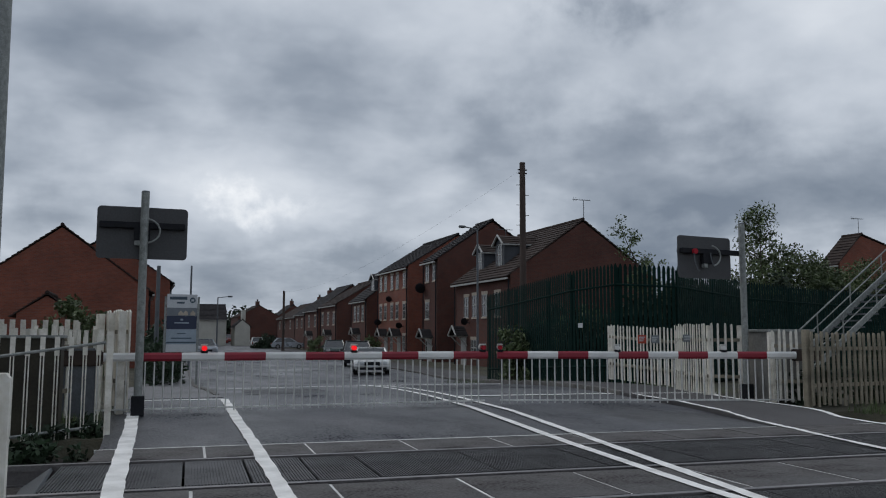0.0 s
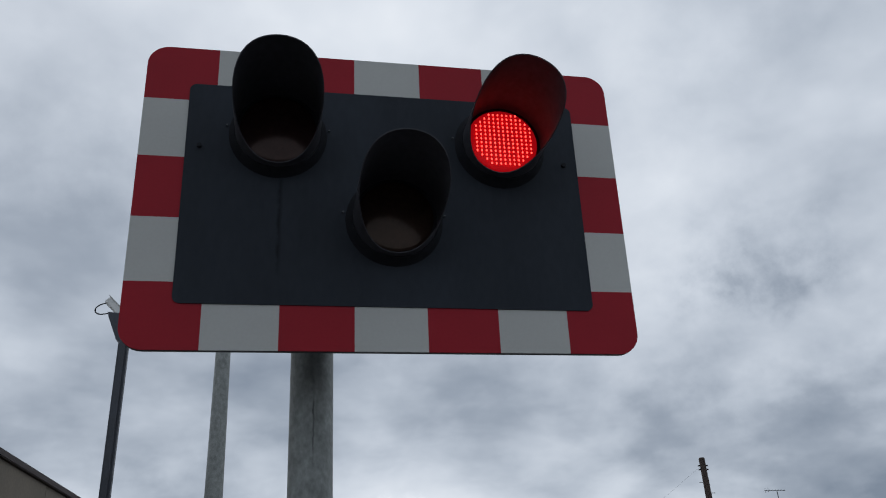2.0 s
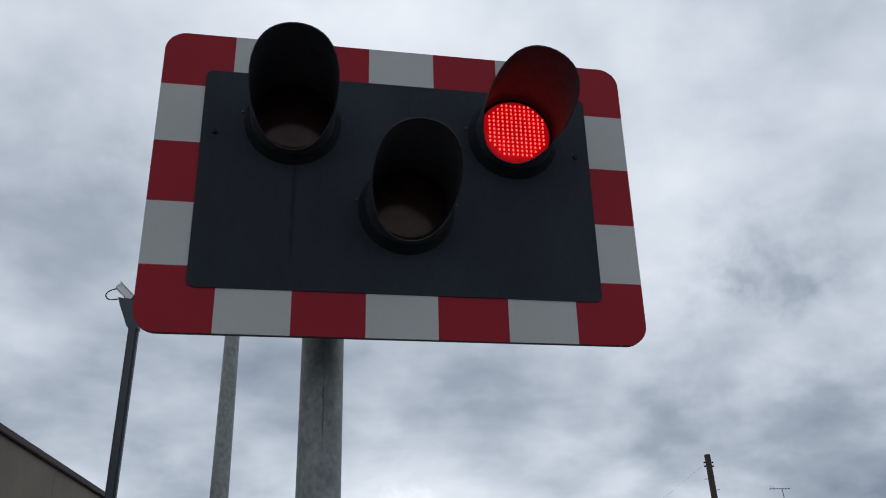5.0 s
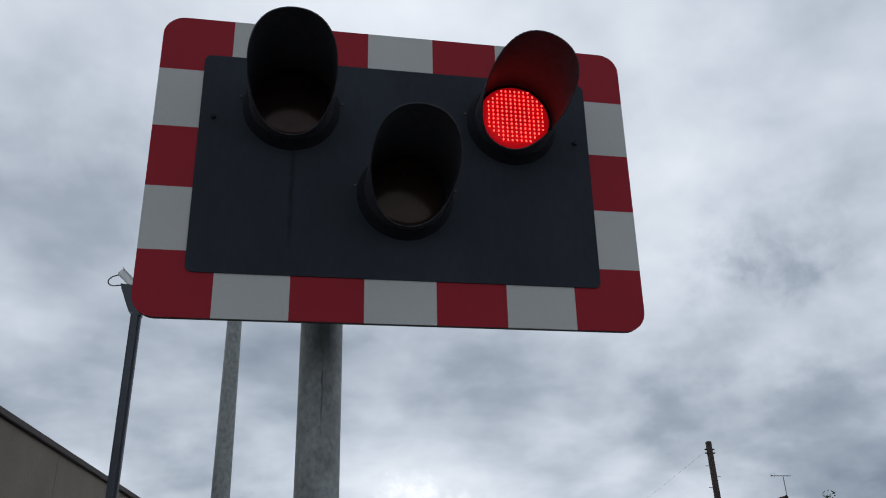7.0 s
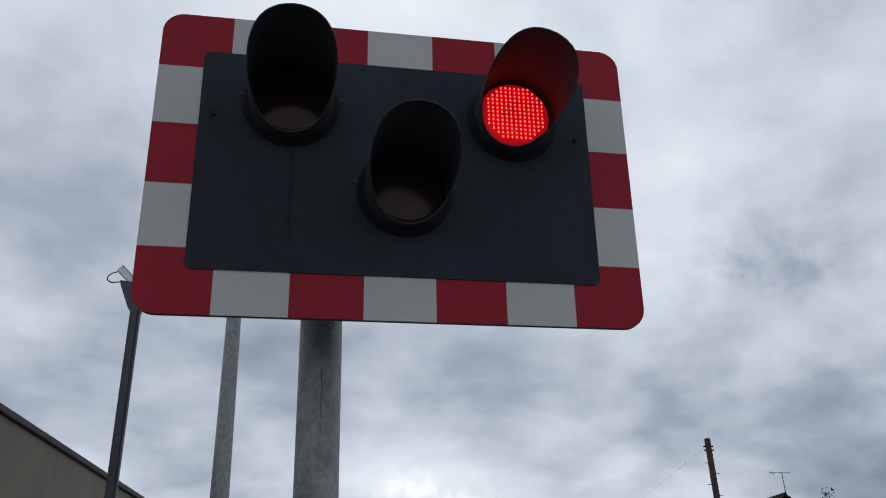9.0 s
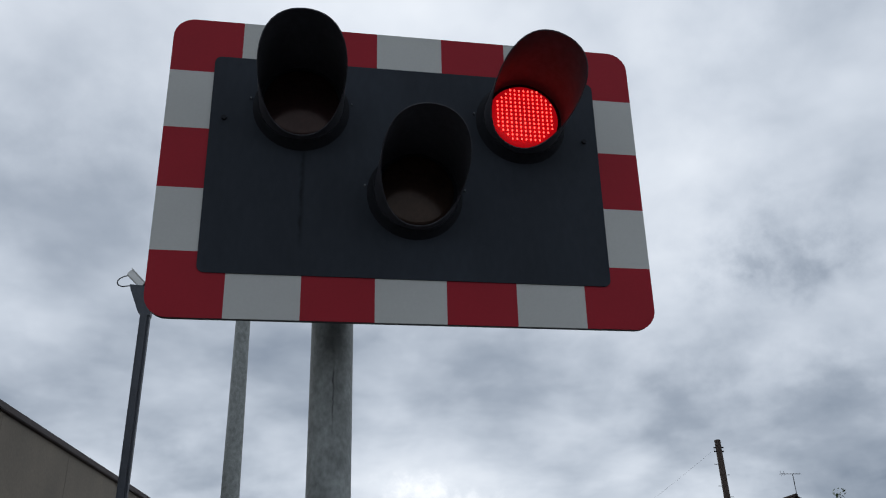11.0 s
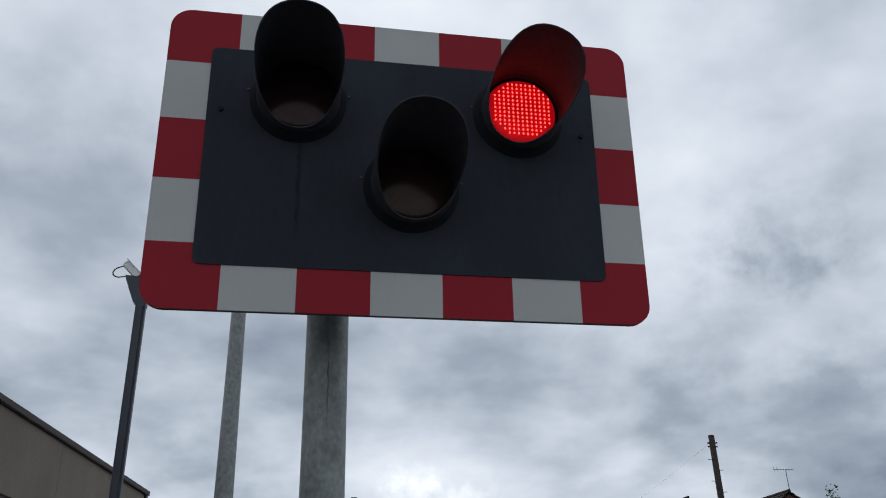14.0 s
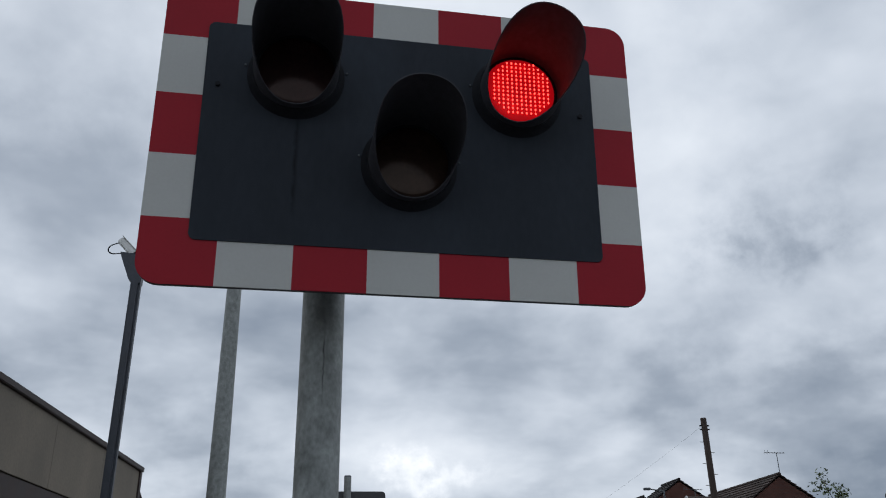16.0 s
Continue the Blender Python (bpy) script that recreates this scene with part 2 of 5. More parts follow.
M = dict(
    asphalt=material("wet_asphalt", (0.040, 0.042, 0.049), 0.48, damp=0.42, vary=0.65, scale=0.55, fine=38, bump=0.35, bump_scale=60, spec=0.42, wet=(0.0, 0.85, 0.6), grain=0.8, stretch=(1, 0.45, 1)),
    asphalt_new=material("newer_asphalt", (0.030, 0.031, 0.035), 0.55, damp=0.3, vary=0.4, scale=1.2, fine=40, bump=0.3, bump_scale=70, spec=0.3, wet=(0.02, 0.5, 1.1), grain=0.7),
    pavement_pale=material("pale_damp_tarmac", (0.125, 0.125, 0.130), 0.6, damp=0.3, spec=0.4, wet=(0.1, 0.8, 0.9), vary=0.3, scale=0.8, fine=80, bump=0.25, bump_scale=110),
    pavement=material("pavement_tarmac", (0.088, 0.085, 0.087), 0.85, spec=0.15, vary=0.2, scale=0.6, fine=110, bump=0.25, bump_scale=140),
    concrete=material("crossing_concrete", (0.060, 0.055, 0.054), 0.62, damp=0.3, spec=0.3, wet=(0.0, 0.6, 1.6), vary=0.45, scale=1.6, fine=40, grain=0.6, bump=0.2, island=0.15),
    rubber=material("rubber_panel", (0.050, 0.050, 0.053), 0.5, damp=0.25, spec=0.36, wet=(0.05, 0.55, 1.8), vary=0.35, scale=2.0, fine=40, grain=0.6, bump=0.15, island=0.2),
    kerbstone=material("concrete_kerb_stone", (0.13, 0.125, 0.118), 0.85, spec=0.2, vary=0.3, scale=3, fine=40, bump=0.2, island=0.25),
    rail=material("rail_steel", (0.20, 0.19, 0.19), 0.42, 0.8, vary=0.2, scale=1.0, fine=40),
    rust=material("rusty_steel", (0.05, 0.035, 0.028), 0.85, 0.2, vary=0.35, scale=3, fine=60),
    ballast=material("ballast_stone", (0.036, 0.031, 0.028), 0.95, vary=0.5, scale=9, fine=35, bump=1.0, bump_scale=26),
    grass=material("rough_grass", (0.024, 0.024, 0.013), 0.95, vary=0.5, scale=0.6, fine=30, bump=1.0, bump_scale=22, tint=(0.05, 0.046, 0.028)),
    paint=material("road_paint", (0.78, 0.77, 0.74), 0.75, vary=0.16, scale=3.5, fine=45, bump=0.2, tint=(0.82, 0.81, 0.79)),
    galv=material("galvanised_steel", (0.25, 0.265, 0.255), 0.6, 0.25, vary=0.26, scale=16, fine=85, bump=0.05, stretch=(1, 1, 0.7), grain=0.5),
    galv_dark=material("grey_painted_steel", (0.105, 0.115, 0.125), 0.55, 0.25, vary=0.18, scale=5, fine=50),
    navy=material("dark_coated_steel", (0.040, 0.046, 0.058), 0.45, 0.2, vary=0.2, scale=4, fine=40),
    board=material("dark_board_face", (0.031, 0.037, 0.047), 0.6, vary=0.22, scale=3.0, fine=70, bump=0.02, stretch=(1, 0.4, 1), spec=0.12, grain=0.15),
    backboard=material("grey_board_back", (0.058, 0.059, 0.063), 0.6, 0.1, vary=0.12, scale=2.5, fine=40, bump=0.04),
    red=material("red_reflective_sheet", (0.36, 0.022, 0.034), 0.55, spec=0.12, vary=0.07, scale=3, fine=130, bump=0.0, grain=0.06),
    white=material("white_reflective_sheet", (0.57, 0.57, 0.54), 0.55, spec=0.15, vary=0.05, scale=3, fine=130, bump=0.0, grain=0.06, tint=(0.56, 0.565, 0.535)),
    black=material("black_plastic", (0.020, 0.021, 0.025), 0.7, spec=0.12, vary=0.2, scale=5, fine=60, bump=0.02),
    amberlens=material("unlit_lens", (0.030, 0.017, 0.013), 0.14, spec=0.24, damp=0.03, gloss_tint=(1.0, 0.80, 0.68), vary=0.25, scale=10, fine=90, bump=0),
    darklens=material("unlit_red_lens", (0.026, 0.012, 0.012), 0.13, spec=0.26, damp=0.03, gloss_tint=(1.0, 0.78, 0.70), vary=0.25, scale=10, fine=90, bump=0),
    whitewood=material("white_painted_timber", (0.68, 0.64, 0.55), 0.75, vary=0.24, scale=5, fine=50, bump=0.15, island=0.14, tint=(0.70, 0.68, 0.62)),
    weathered=material("weathered_pale_timber", (0.225, 0.20, 0.150), 0.85, vary=0.4, scale=3, fine=40, bump=0.2, island=0.22),
    greensteel=material("dark_green_coated_steel", (0.005, 0.020, 0.017), 0.7, 0.0, spec=0.06, vary=0.3, scale=2, fine=40, island=0.2),
    brick=brick_material("red_brick", (0.23, 0.066, 0.038), (0.165, 0.048, 0.030), (0.15, 0.10, 0.08)),
    brick_dark=brick_material("dark_red_brick", (0.110, 0.036, 0.024), (0.080, 0.028, 0.021), (0.085, 0.060, 0.050)),
    stone=material("pale_stone_lintel", (0.42, 0.36, 0.29), 0.8, vary=0.15, scale=4, fine=40),
    render_white=material("white_render", (0.47, 0.46, 0.41), 0.85, vary=0.1, scale=1, fine=20),
    tile=material("dark_roof_tile", (0.026, 0.024, 0.026), 0.85, spec=0.2, vary=0.35, scale=1.5, fine=25, bump=0.3, island=0.25),
    tile_brown=material("brown_roof_tile", (0.046, 0.034, 0.030), 0.88, spec=0.2, vary=0.35, scale=1.5, fine=25, bump=0.3, island=0.25),
    upvc=material("white_plastic_frame", (0.34, 0.34, 0.325), 0.5, vary=0.12, scale=3, fine=20),
    slate_face=material("grey_dormer_cladding", (0.05, 0.056, 0.066), 0.7, vary=0.2, scale=2, fine=20),
    glass=material("window_glass", (0.03, 0.034, 0.04), 0.08, vary=0.2, scale=0.7, fine=3, bump=0, spec=0.8),
    wood_pole=material("brown_wood_pole", (0.060, 0.043, 0.036), 0.9, vary=0.35, scale=3, fine=40, bump=0.3, stretch=(1, 1, 0.15)),
    leaf=material("green_leaf", (0.050, 0.080, 0.026), 0.65, vary=0.4, scale=2, fine=10, bump=0, island=0.45, tint=(0.085, 0.115, 0.045)),
    leaf_dark=material("dark_hedge_leaf", (0.013, 0.028, 0.011), 0.75, vary=0.4, scale=2, fine=10, bump=0, island=0.45),
    bark=material("grey_bark", (0.06, 0.05, 0.04), 0.9, vary=0.3, scale=6, fine=40, bump=0.4),
    concrete_panel=material("stained_concrete_panel", (0.205, 0.175, 0.138), 0.85, vary=0.16, scale=0.9, fine=25, bump=0.05, stretch=(1, 1, 0.7), grain=0.2),
    brownsteel=material("brown_painted_steel", (0.042, 0.027, 0.024), 0.6, 0.2, vary=0.3, scale=3, fine=40),
    signblue=material("navy_sign_panel", (0.018, 0.028, 0.065), 0.5, vary=0.08),
    signpale=material("pale_blue_sign_panel", (0.30, 0.36, 0.42), 0.5, vary=0.08),
    signwhite=material("white_sign_panel", (0.52, 0.54, 0.56), 0.5, vary=0.06),
    signtext=material("sign_lettering", (0.05, 0.08, 0.11), 0.6, vary=0.05),
    signred=material("red_notice", (0.42, 0.055, 0.03), 0.6, vary=0.1),
    signgrey=material("grey_notice", (0.16, 0.18, 0.20), 0.6, vary=0.1),
    carwhite=material("white_car_paint", (0.62, 0.62, 0.61), 0.3, vary=0.04, scale=1, fine=5, bump=0, coat=0.6),
    carsilver=material("silver_car_paint", (0.33, 0.36, 0.40), 0.3, 0.5, vary=0.05, scale=1, fine=5, bump=0, coat=0.6),
    cargreen=material("dark_green_car_paint", (0.03, 0.05, 0.045), 0.3, 0.3, vary=0.05, scale=1, fine=5, bump=0, coat=0.6),
    carred=material("red_car_paint", (0.22, 0.03, 0.025), 0.3, 0.1, vary=0.05, scale=1, fine=5, bump=0, coat=0.6),
    carblack=material("black_car_paint", (0.015, 0.016, 0.02), 0.3, 0.1, vary=0.05, scale=1, fine=5, bump=0, coat=0.6),
    tyre=material("tyre_rubber", (0.015, 0.015, 0.015), 0.9),
    alloy=material("alloy_rim", (0.30, 0.30, 0.31), 0.4, 0.7),
    boomred=material("red_boom_paint", (0.25, 0.012, 0.028), 0.42, spec=0.5, vary=0.15, scale=3, fine=60, bump=0.02, grain=0.1),
    boomwhite=material("white_boom_paint", (0.72, 0.72, 0.70), 0.5, vary=0.1, scale=3, fine=60, bump=0.02, grain=0.1),
    skirt=material("pale_aluminium_bar", (0.60, 0.60, 0.58), 0.5, 0.1, vary=0.2, scale=5, fine=30),
    darkpanel=material("dark_cabinet_paint", (0.046, 0.042, 0.032), 0.7, vary=0.3, scale=2, fine=30, spec=0.2),
    buffcabinet=material("buff_cabinet_paint", (0.21, 0.205, 0.19), 0.7, vary=0.2, scale=2, fine=30),
    visorblack=material("black_visor_plastic", (0.060, 0.060, 0.068), 0.55, damp=0.08, spec=0.22, vary=0.15, scale=5, fine=60, bump=0.0),
    redglow=glow("red_lamp_glow", (0.9, 0.012, 0.016), 0.8),
    leddot=glow("red_led_dot", (1.0, 0.060, 0.045), 3.0),
    lensred=glow("red_lens_face", (0.36, 0.002, 0.005), 0.72),
)


M["galv_post"] = streaked("galvanised_steel_with_dirt_run", M["galv"], 0.006, 1.66, 1.85, -1)
M["board"] = streaked("dark_board_face_with_dirt_run", M["board"], 0.172, 0.17, 0.47, 6, (0.010, 0.011, 0.014), (0, 2, 1), 120)

# ---- mesh helpers ----
def box(bm, x0, x1, y0, y1, z0, z1, bevel=0.0):
    made = bmesh.ops.create_cube(bm, size=1, matrix=Matrix.Translation(((x0 + x1) / 2, (y0 + y1) / 2, (z0 + z1) / 2)) @ Matrix.Diagonal((abs(x1 - x0), abs(y1 - y0), abs(z1 - z0), 1)))
    if bevel:
        es = list({e for v in made["verts"] for e in v.link_edges})
        bmesh.ops.bevel(bm, geom=es, offset=bevel, segments=2, affect="EDGES", clamp_overlap=True)


def rod(bm, a, b, r0, r1=None, seg=10, caps=True):
    a, b = Vector(a), Vector(b)
    d = b - a
    m = Matrix.Translation((a + b) / 2) @ d.to_track_quat("Z", "Y").to_matrix().to_4x4()
    bmesh.ops.create_cone(bm, cap_ends=caps, segments=seg, radius1=r0, radius2=r0 if r1 is None else r1, depth=d.length, matrix=m)


def tube_path(bm, pts, r, seg=6):
    for a, b in zip(pts, pts[1:]):
        rod(bm, a, b, r, seg=seg)


def prism(bm, outline, axis, lo, hi):
    """Extrude a 2D outline along an axis: 'x' takes (y, z), 'y' takes (x, z), 'z' takes (x, y)."""
    def at(p, w):
        return {"x": (w, p[0], p[1]), "y": (p[0], w, p[1]), "z": (p[0], p[1], w)}[axis]
    a = [bm.verts.new(at(p, lo)) for p in outline]
    b = [bm.verts.new(at(p, hi)) for p in outline]
    bm.faces.new(a)
    bm.faces.new(b[::-1])
    for i in range(len(a)):
        j = (i + 1) % len(a)
        bm.faces.new((a[i], b[i], b[j], a[j]))


def mesh_of(name, bm, mat, smooth=False):
    bmesh.ops.recalc_face_normals(bm, faces=bm.faces)
    me = bpy.data.meshes.new(name)
    bm.to_mesh(me)
    bm.free()
    me.materials.append(M[mat] if isinstance(mat, str) else mat)
    if smooth:
        me.shade_smooth()
        me.set_sharp_from_angle(angle=radians(35))
    return me


def part(name, bm, mat, parent, label="", smooth=False):
    ob = new(name, mesh_of(name, bm, mat, smooth))
    ob.parent = parent
    if label:
        tagged(ob, label=label)
    return ob


def thing(name, label, category, at=(0, 0, 0), rz=0, group="", kind=""):
    ob = new(name)
    ob.empty_display_size = 0.2
    ob.matrix_world = pose(*at, 0, 0, rz)
    return tagged(ob, label, category, group, kind)


def single(name, bm, mat, label, category, kind="", group="", smooth=False):
    return tagged(new(name, mesh_of(name, bm, mat, smooth)), label, category, group, kind)


def piece(name, me, parent, m):
    ob = new(name, me)
    ob.parent = parent
    ob.matrix_basis = m
    return ob


def rise(y):
    """Height of the street along its length: level over the rails, then easing down."""
    t = min(1, max(0, (y - 14) / 22))
    return -0.75 * t * t * (3 - 2 * t)


def lerp(pairs, y):
    return float(np.interp(y, [p[0] for p in pairs], [p[1] for p in pairs]))


# ---- ground, road and railway ----
def strip(name, left, right, ys, lift, mat, label, category, kind="structure", depth=0.0):
    """A sheet between two edges x = left(y), right(y), laid on the street's rise."""
    bm = bmesh.new()
    rows = []
    for y in ys:
        n = 8
        rows.append([bm.verts.new((left(y) + (right(y) - left(y)) * i / n, y, rise(y) + (lift(y) if callable(lift) else lift))) for i in range(n + 1)])
    for a, b in zip(rows, rows[1:]):
        for i in range(len(a) - 1):
            bm.faces.new((a[i], a[i + 1], b[i + 1], b[i]))
    if depth:
        ext = bmesh.ops.extrude_face_region(bm, geom=bm.faces[:])
        bmesh.ops.translate(bm, vec=(0, 0, -depth), verts=[v for v in ext["geom"] if isinstance(v, bmesh.types.BMVert)])
    return single(name, bm, mat, label, category, kind)


YS = list(np.arange(-14, 3.2, 2)) + list(np.arange(3.2, 40, 1.2)) + list(np.arange(40, 190, 6))
bm = bmesh.new()
gx = [-900, -300, -120, -60, -30, -15, -8, -4, -1.2, 2, 5, 8, 11, 15, 20, 30, 45, 80, 150, 400, 900]
gy = [-600, -200, -60, -25, -14, -6, 0, 2.4, 3.0, 3.3, 10.1, 10.6, 12, 15, 18, 22, 26, 30, 34, 40, 60, 90, 140, 220, 400, 900, 2500]
rows = [[bm.verts.new((x, y, rise(y) - 0.06 - (0.36 if 3.1 < y < 10.3 else 0))) for x in gx] for y in gy]
for a, b in zip(rows, rows[1:]):
    for i in range(len(gx) - 1):
        bm.faces.new((a[i], a[i + 1], b[i + 1], b[i]))
single("ground", bm, "grass", "rough grass and weedy earth around the crossing", "ground", "structure")

XL = lambda y: -0.32
XP = lambda y: lerp([(3, 0.97), (6, 1.1), (15.6, 1.53), (24, 1.7), (190, 8.5)], y)
XK = lambda y: lerp([(0, 6.3), (6.6, 7.24), (8, 7.55), (9.3, 7.8), (10.2, 8.05), (11.9, 8.5), (13.1, 8.62), (13.8, 8.75), (17.6, 9.5), (23, 9.9), (30, 12.0), (40, 13.2), (190, 21)], y)
STEP = lambda y: lerp([(8.6, 0.004), (9.4, 0.02), (10.2, 0.05), (14, 0.058)], y)  # height of the far footway over the road
XR = lambda y: lerp([(0, 8.0), (8.4, 9.25), (9.2, 9.33), (9.9, 9.65), (10.7, 9.8), (11.8, 9.87), (12.8, 10.05), (13.3, 10.35), (18, 11.2), (24, 11.6), (30, 14), (40, 15.5), (190, 23)], y)
strip("road_south", lambda y: -0.4, XK, [y for y in YS if y < 3] + [3.5], -0.006, "asphalt", "damp dark asphalt road before the crossing", "road")
road = strip("road", XP, XK, [8.55] + [y for y in YS if y > 9], -0.006, "asphalt", "damp dark asphalt road over the railway and down the street", "road")
strip("pavement", XL, XP, [8.9] + [y for y in YS if 9 < y < 16.9], -0.004, "asphalt", "dark asphalt footway beside the road", "pavement")
strip("pavement_north", lambda y: -0.2 if y < 30 else XP(y) - 2, XP, [16.2] + [y for y in YS if y > 16.9], 0.006, "pavement_pale", "pale grey tarmac footway along the street", "pavement", depth=0.12)
strip("pavement_ramp", XK, XR, [8.6, 9.0, 9.4, 9.8, 10.2, 10.4], STEP, "pavement", "tarmac footway level with the crossing", "pavement", depth=0.14)
strip("pavement_east", XK, XR, [10.4] + [y for y in YS if y > 10.6], STEP, "pavement", "tarmac footway behind a low kerb", "pavement", depth=0.14)
strip("pavement_south", lambda y: -3.0, lambda y: -0.42, [y for y in YS if y < 3.2], 0.05, "pavement", "tarmac footway before the crossing", "pavement", depth=0.12)

# kerb stones along both footways
def kerbs(name, edge, y0, y1, side, label, drop=0.0):
    k = thing(name, label, "kerb", kind="structure")
    bm = bmesh.new()
    box(bm, -0.065, 0.065, 0.008, 0.897, -0.15, 0.075, 0.012)
    me = mesh_of("kerb_stone", bm, "kerbstone")
    r = random.Random(8)
    y = y0
    while y < y1:
        x, x2 = edge(y), edge(y + 0.9)
        piece("kerb_stone", me, k, Matrix.Translation((x + side * 0.06, y, rise(y) - drop + r.uniform(-0.006, 0.006))) @ Matrix.Rotation(-math.atan2(x2 - x, 0.9), 4, "Z"))
        y += 0.905


kerbs("kerb_east", XK, 14.2, 62, 1, "worn grey concrete kerb stones along the road")
kerbs("kerb_west", XP, 17.2, 62, -1, "worn grey concrete kerb stones beside the footway", 0.058)

TILT = radians(-3.2)


def along(x, y):
    """A place on the track: x metres along the rails, y metres across, from the far track's near rail."""
    c, s = math.cos(TILT), math.sin(TILT)
    return Vector((x * c - y * s, 6.72 + x * s + y * c, 0))


def flat(bm, x0, x1, y0, y1, z0, z1):
    vs = []
    for z in (z0, z1):
        vs.append([bm.verts.new(along(x, y) + Vector((0, 0, z))) for x, y in ((x0, y0), (x1, y0), (x1, y1), (x0, y1))])
    a, b = vs
    bm.faces.new(a[::-1])
    bm.faces.new(b)
    for i in range(4):
        j = (i + 1) % 4
        bm.faces.new((a[i], a[j], b[j], b[i]))


bm = bmesh.new()
rng = random.Random(4)
nx, ny = 150, 30
grid = []
for i in range(nx + 1):
    x = -30 + 75 * i / nx
    col = []
    for j in range(ny + 1):
        y = -3.6 + 7.7 * j / ny
        p = along(x, y)
        col.append(bm.verts.new((p.x, p.y, -0.24 + rng.uniform(-0.035, 0.035))))
    grid.append(col)
for a, b in zip(grid, grid[1:]):
    for j in range(ny):
        bm.faces.new((a[j], b[j], b[j + 1], a[j + 1]))
single("track_ballast", bm, "ballast", "dark oily ballast along the railway", "ballast", "stuff")

# black strips laid low in the flangeways, standing in for the gaps' shade
bm = bmesh.new()
flat(bm, -0.67, 9.7, 0.038, 0.099, -0.10, -0.045)
flat(bm, -0.67, 9.7, -0.125, -0.038, -0.10, -0.035)
single("flangeway_seal", bm, "black", "black strips standing in for shade in the flangeway gaps", "rail seal", "structure")
for k, y in enumerate((1.5, 0.0, -1.2, -2.7)):
    bm = bmesh.new()
    flat(bm, -40, 60, y - 0.036, y + 0.036, -0.05, 0.004)
    flat(bm, -40, 60, y - 0.012, y + 0.012, -0.16, -0.05)
    flat(bm, -40, 60, y - 0.07, y + 0.07, -0.175, -0.16)
    r = thing("railway_rail", "worn steel rail set flush in the crossing deck", "rail", group="railway rails")
    part("rail_head", bm, "rail", r)

# the deck: rubber panels between the rails, concrete panels outside them
deck = thing("crossing_deck", "level crossing deck of rubber and concrete panels", "crossing deck", kind="structure")


def panels(name, mat, x0, x1, step, y0, y1, gap, top=0.0, skew=0.0, ribs=False):
    bm = bmesh.new()
    w = step - gap
    pts = [(0, y0), (w, y0), (w + skew, y1), (skew, y1)]
    lo = [bm.verts.new(along(x, y) - along(0, 0) + Vector((0, 0, top - 0.2))) for x, y in pts]
    hi = [bm.verts.new(along(x, y) - along(0, 0) + Vector((0, 0, top))) for x, y in pts]
    bm.faces.new(hi)
    for i in range(4):
        j = (i + 1) % 4
        bm.faces.new((lo[i], lo[j], hi[j], hi[i]))
    if ribs:
        n = 20
        for k in range(n):
            t0, t1 = (k + 0.2) / n, (k + 0.62) / n
            a = [(w * t0 + skew * 0.03, y0 + 0.03), (w * t1 + skew * 0.03, y0 + 0.03), (w * t1 + skew * 0.97, y1 - 0.03), (w * t0 + skew * 0.97, y1 - 0.03)]
            q = [bm.verts.new(along(x, y) - along(0, 0) + Vector((0, 0, top + 0.009))) for x, y in a]
            b = [bm.verts.new(v.co - Vector((0, 0, 0.010))) for v in q]
            bm.faces.new(q)
            for i in range(4):
                j = (i + 1) % 4
                bm.faces.new((b[i], b[j], q[j], q[i]))
    me = mesh_of(name, bm, mat)
    x = x0
    while x < x1 - 0.01:
        p = along(x, 0)
        piece(name, me, deck, Matrix.Translation((p.x, p.y, rng.uniform(-0.004, 0.003))))
        x += step


bm = bmesh.new()
for y0, y1 in ((1.57, 2.34), (-1.13, -0.13)):
    flat(bm, -0.46, 10.1, y0, y1, -0.15, -0.002)
part("joint_filler", bm, "skirt", deck, "pale filler in the panel joints")
bm = bmesh.new()
flat(bm, -0.5, 10.2, 2.352, 2.40, -0.1, 0.003)
part("edge_beam", bm, "skirt", deck, "pale edge beam beside the asphalt")
bm = bmesh.new()
prism(bm, [(0.12, -0.02), (1.42, -0.02), (1.42, -0.05), (0.12, -0.05)], "x", -0.02, 0.02)
ramp_end = part("end_ramp", bm, "galv_dark", deck, "sloping steel plate at the deck's end")
ramp_end.matrix_basis = Matrix.Translation((-0.80, 6.78, -0.08)) @ Matrix.Rotation(radians(-35), 4, "Y") @ Matrix.Diagonal((7, 1, 1, 1))
panels("rubber_panel", "rubber", -0.67, 9.7, 0.52, 0.10, 1.43, 0.022, -0.012, 0.0, ribs=True)
panels("rubber_panel", "rubber", -0.67, 9.6, 0.52, -2.63, -1.27, 0.022, -0.012, 0.0, ribs=True)
panels("concrete_panel", "concrete", -0.47, 10.2, 1.03, 1.56, 2.35, 0.026, 0.004)
panels("concrete_panel", "concrete", -0.6, 9.6, 1.03, -1.14, -0.125, 0.026, 0.002)
panels("concrete_panel", "concrete", -0.6, 9.4, 1.03, -3.5, -2.76, 0.026, 0.002)


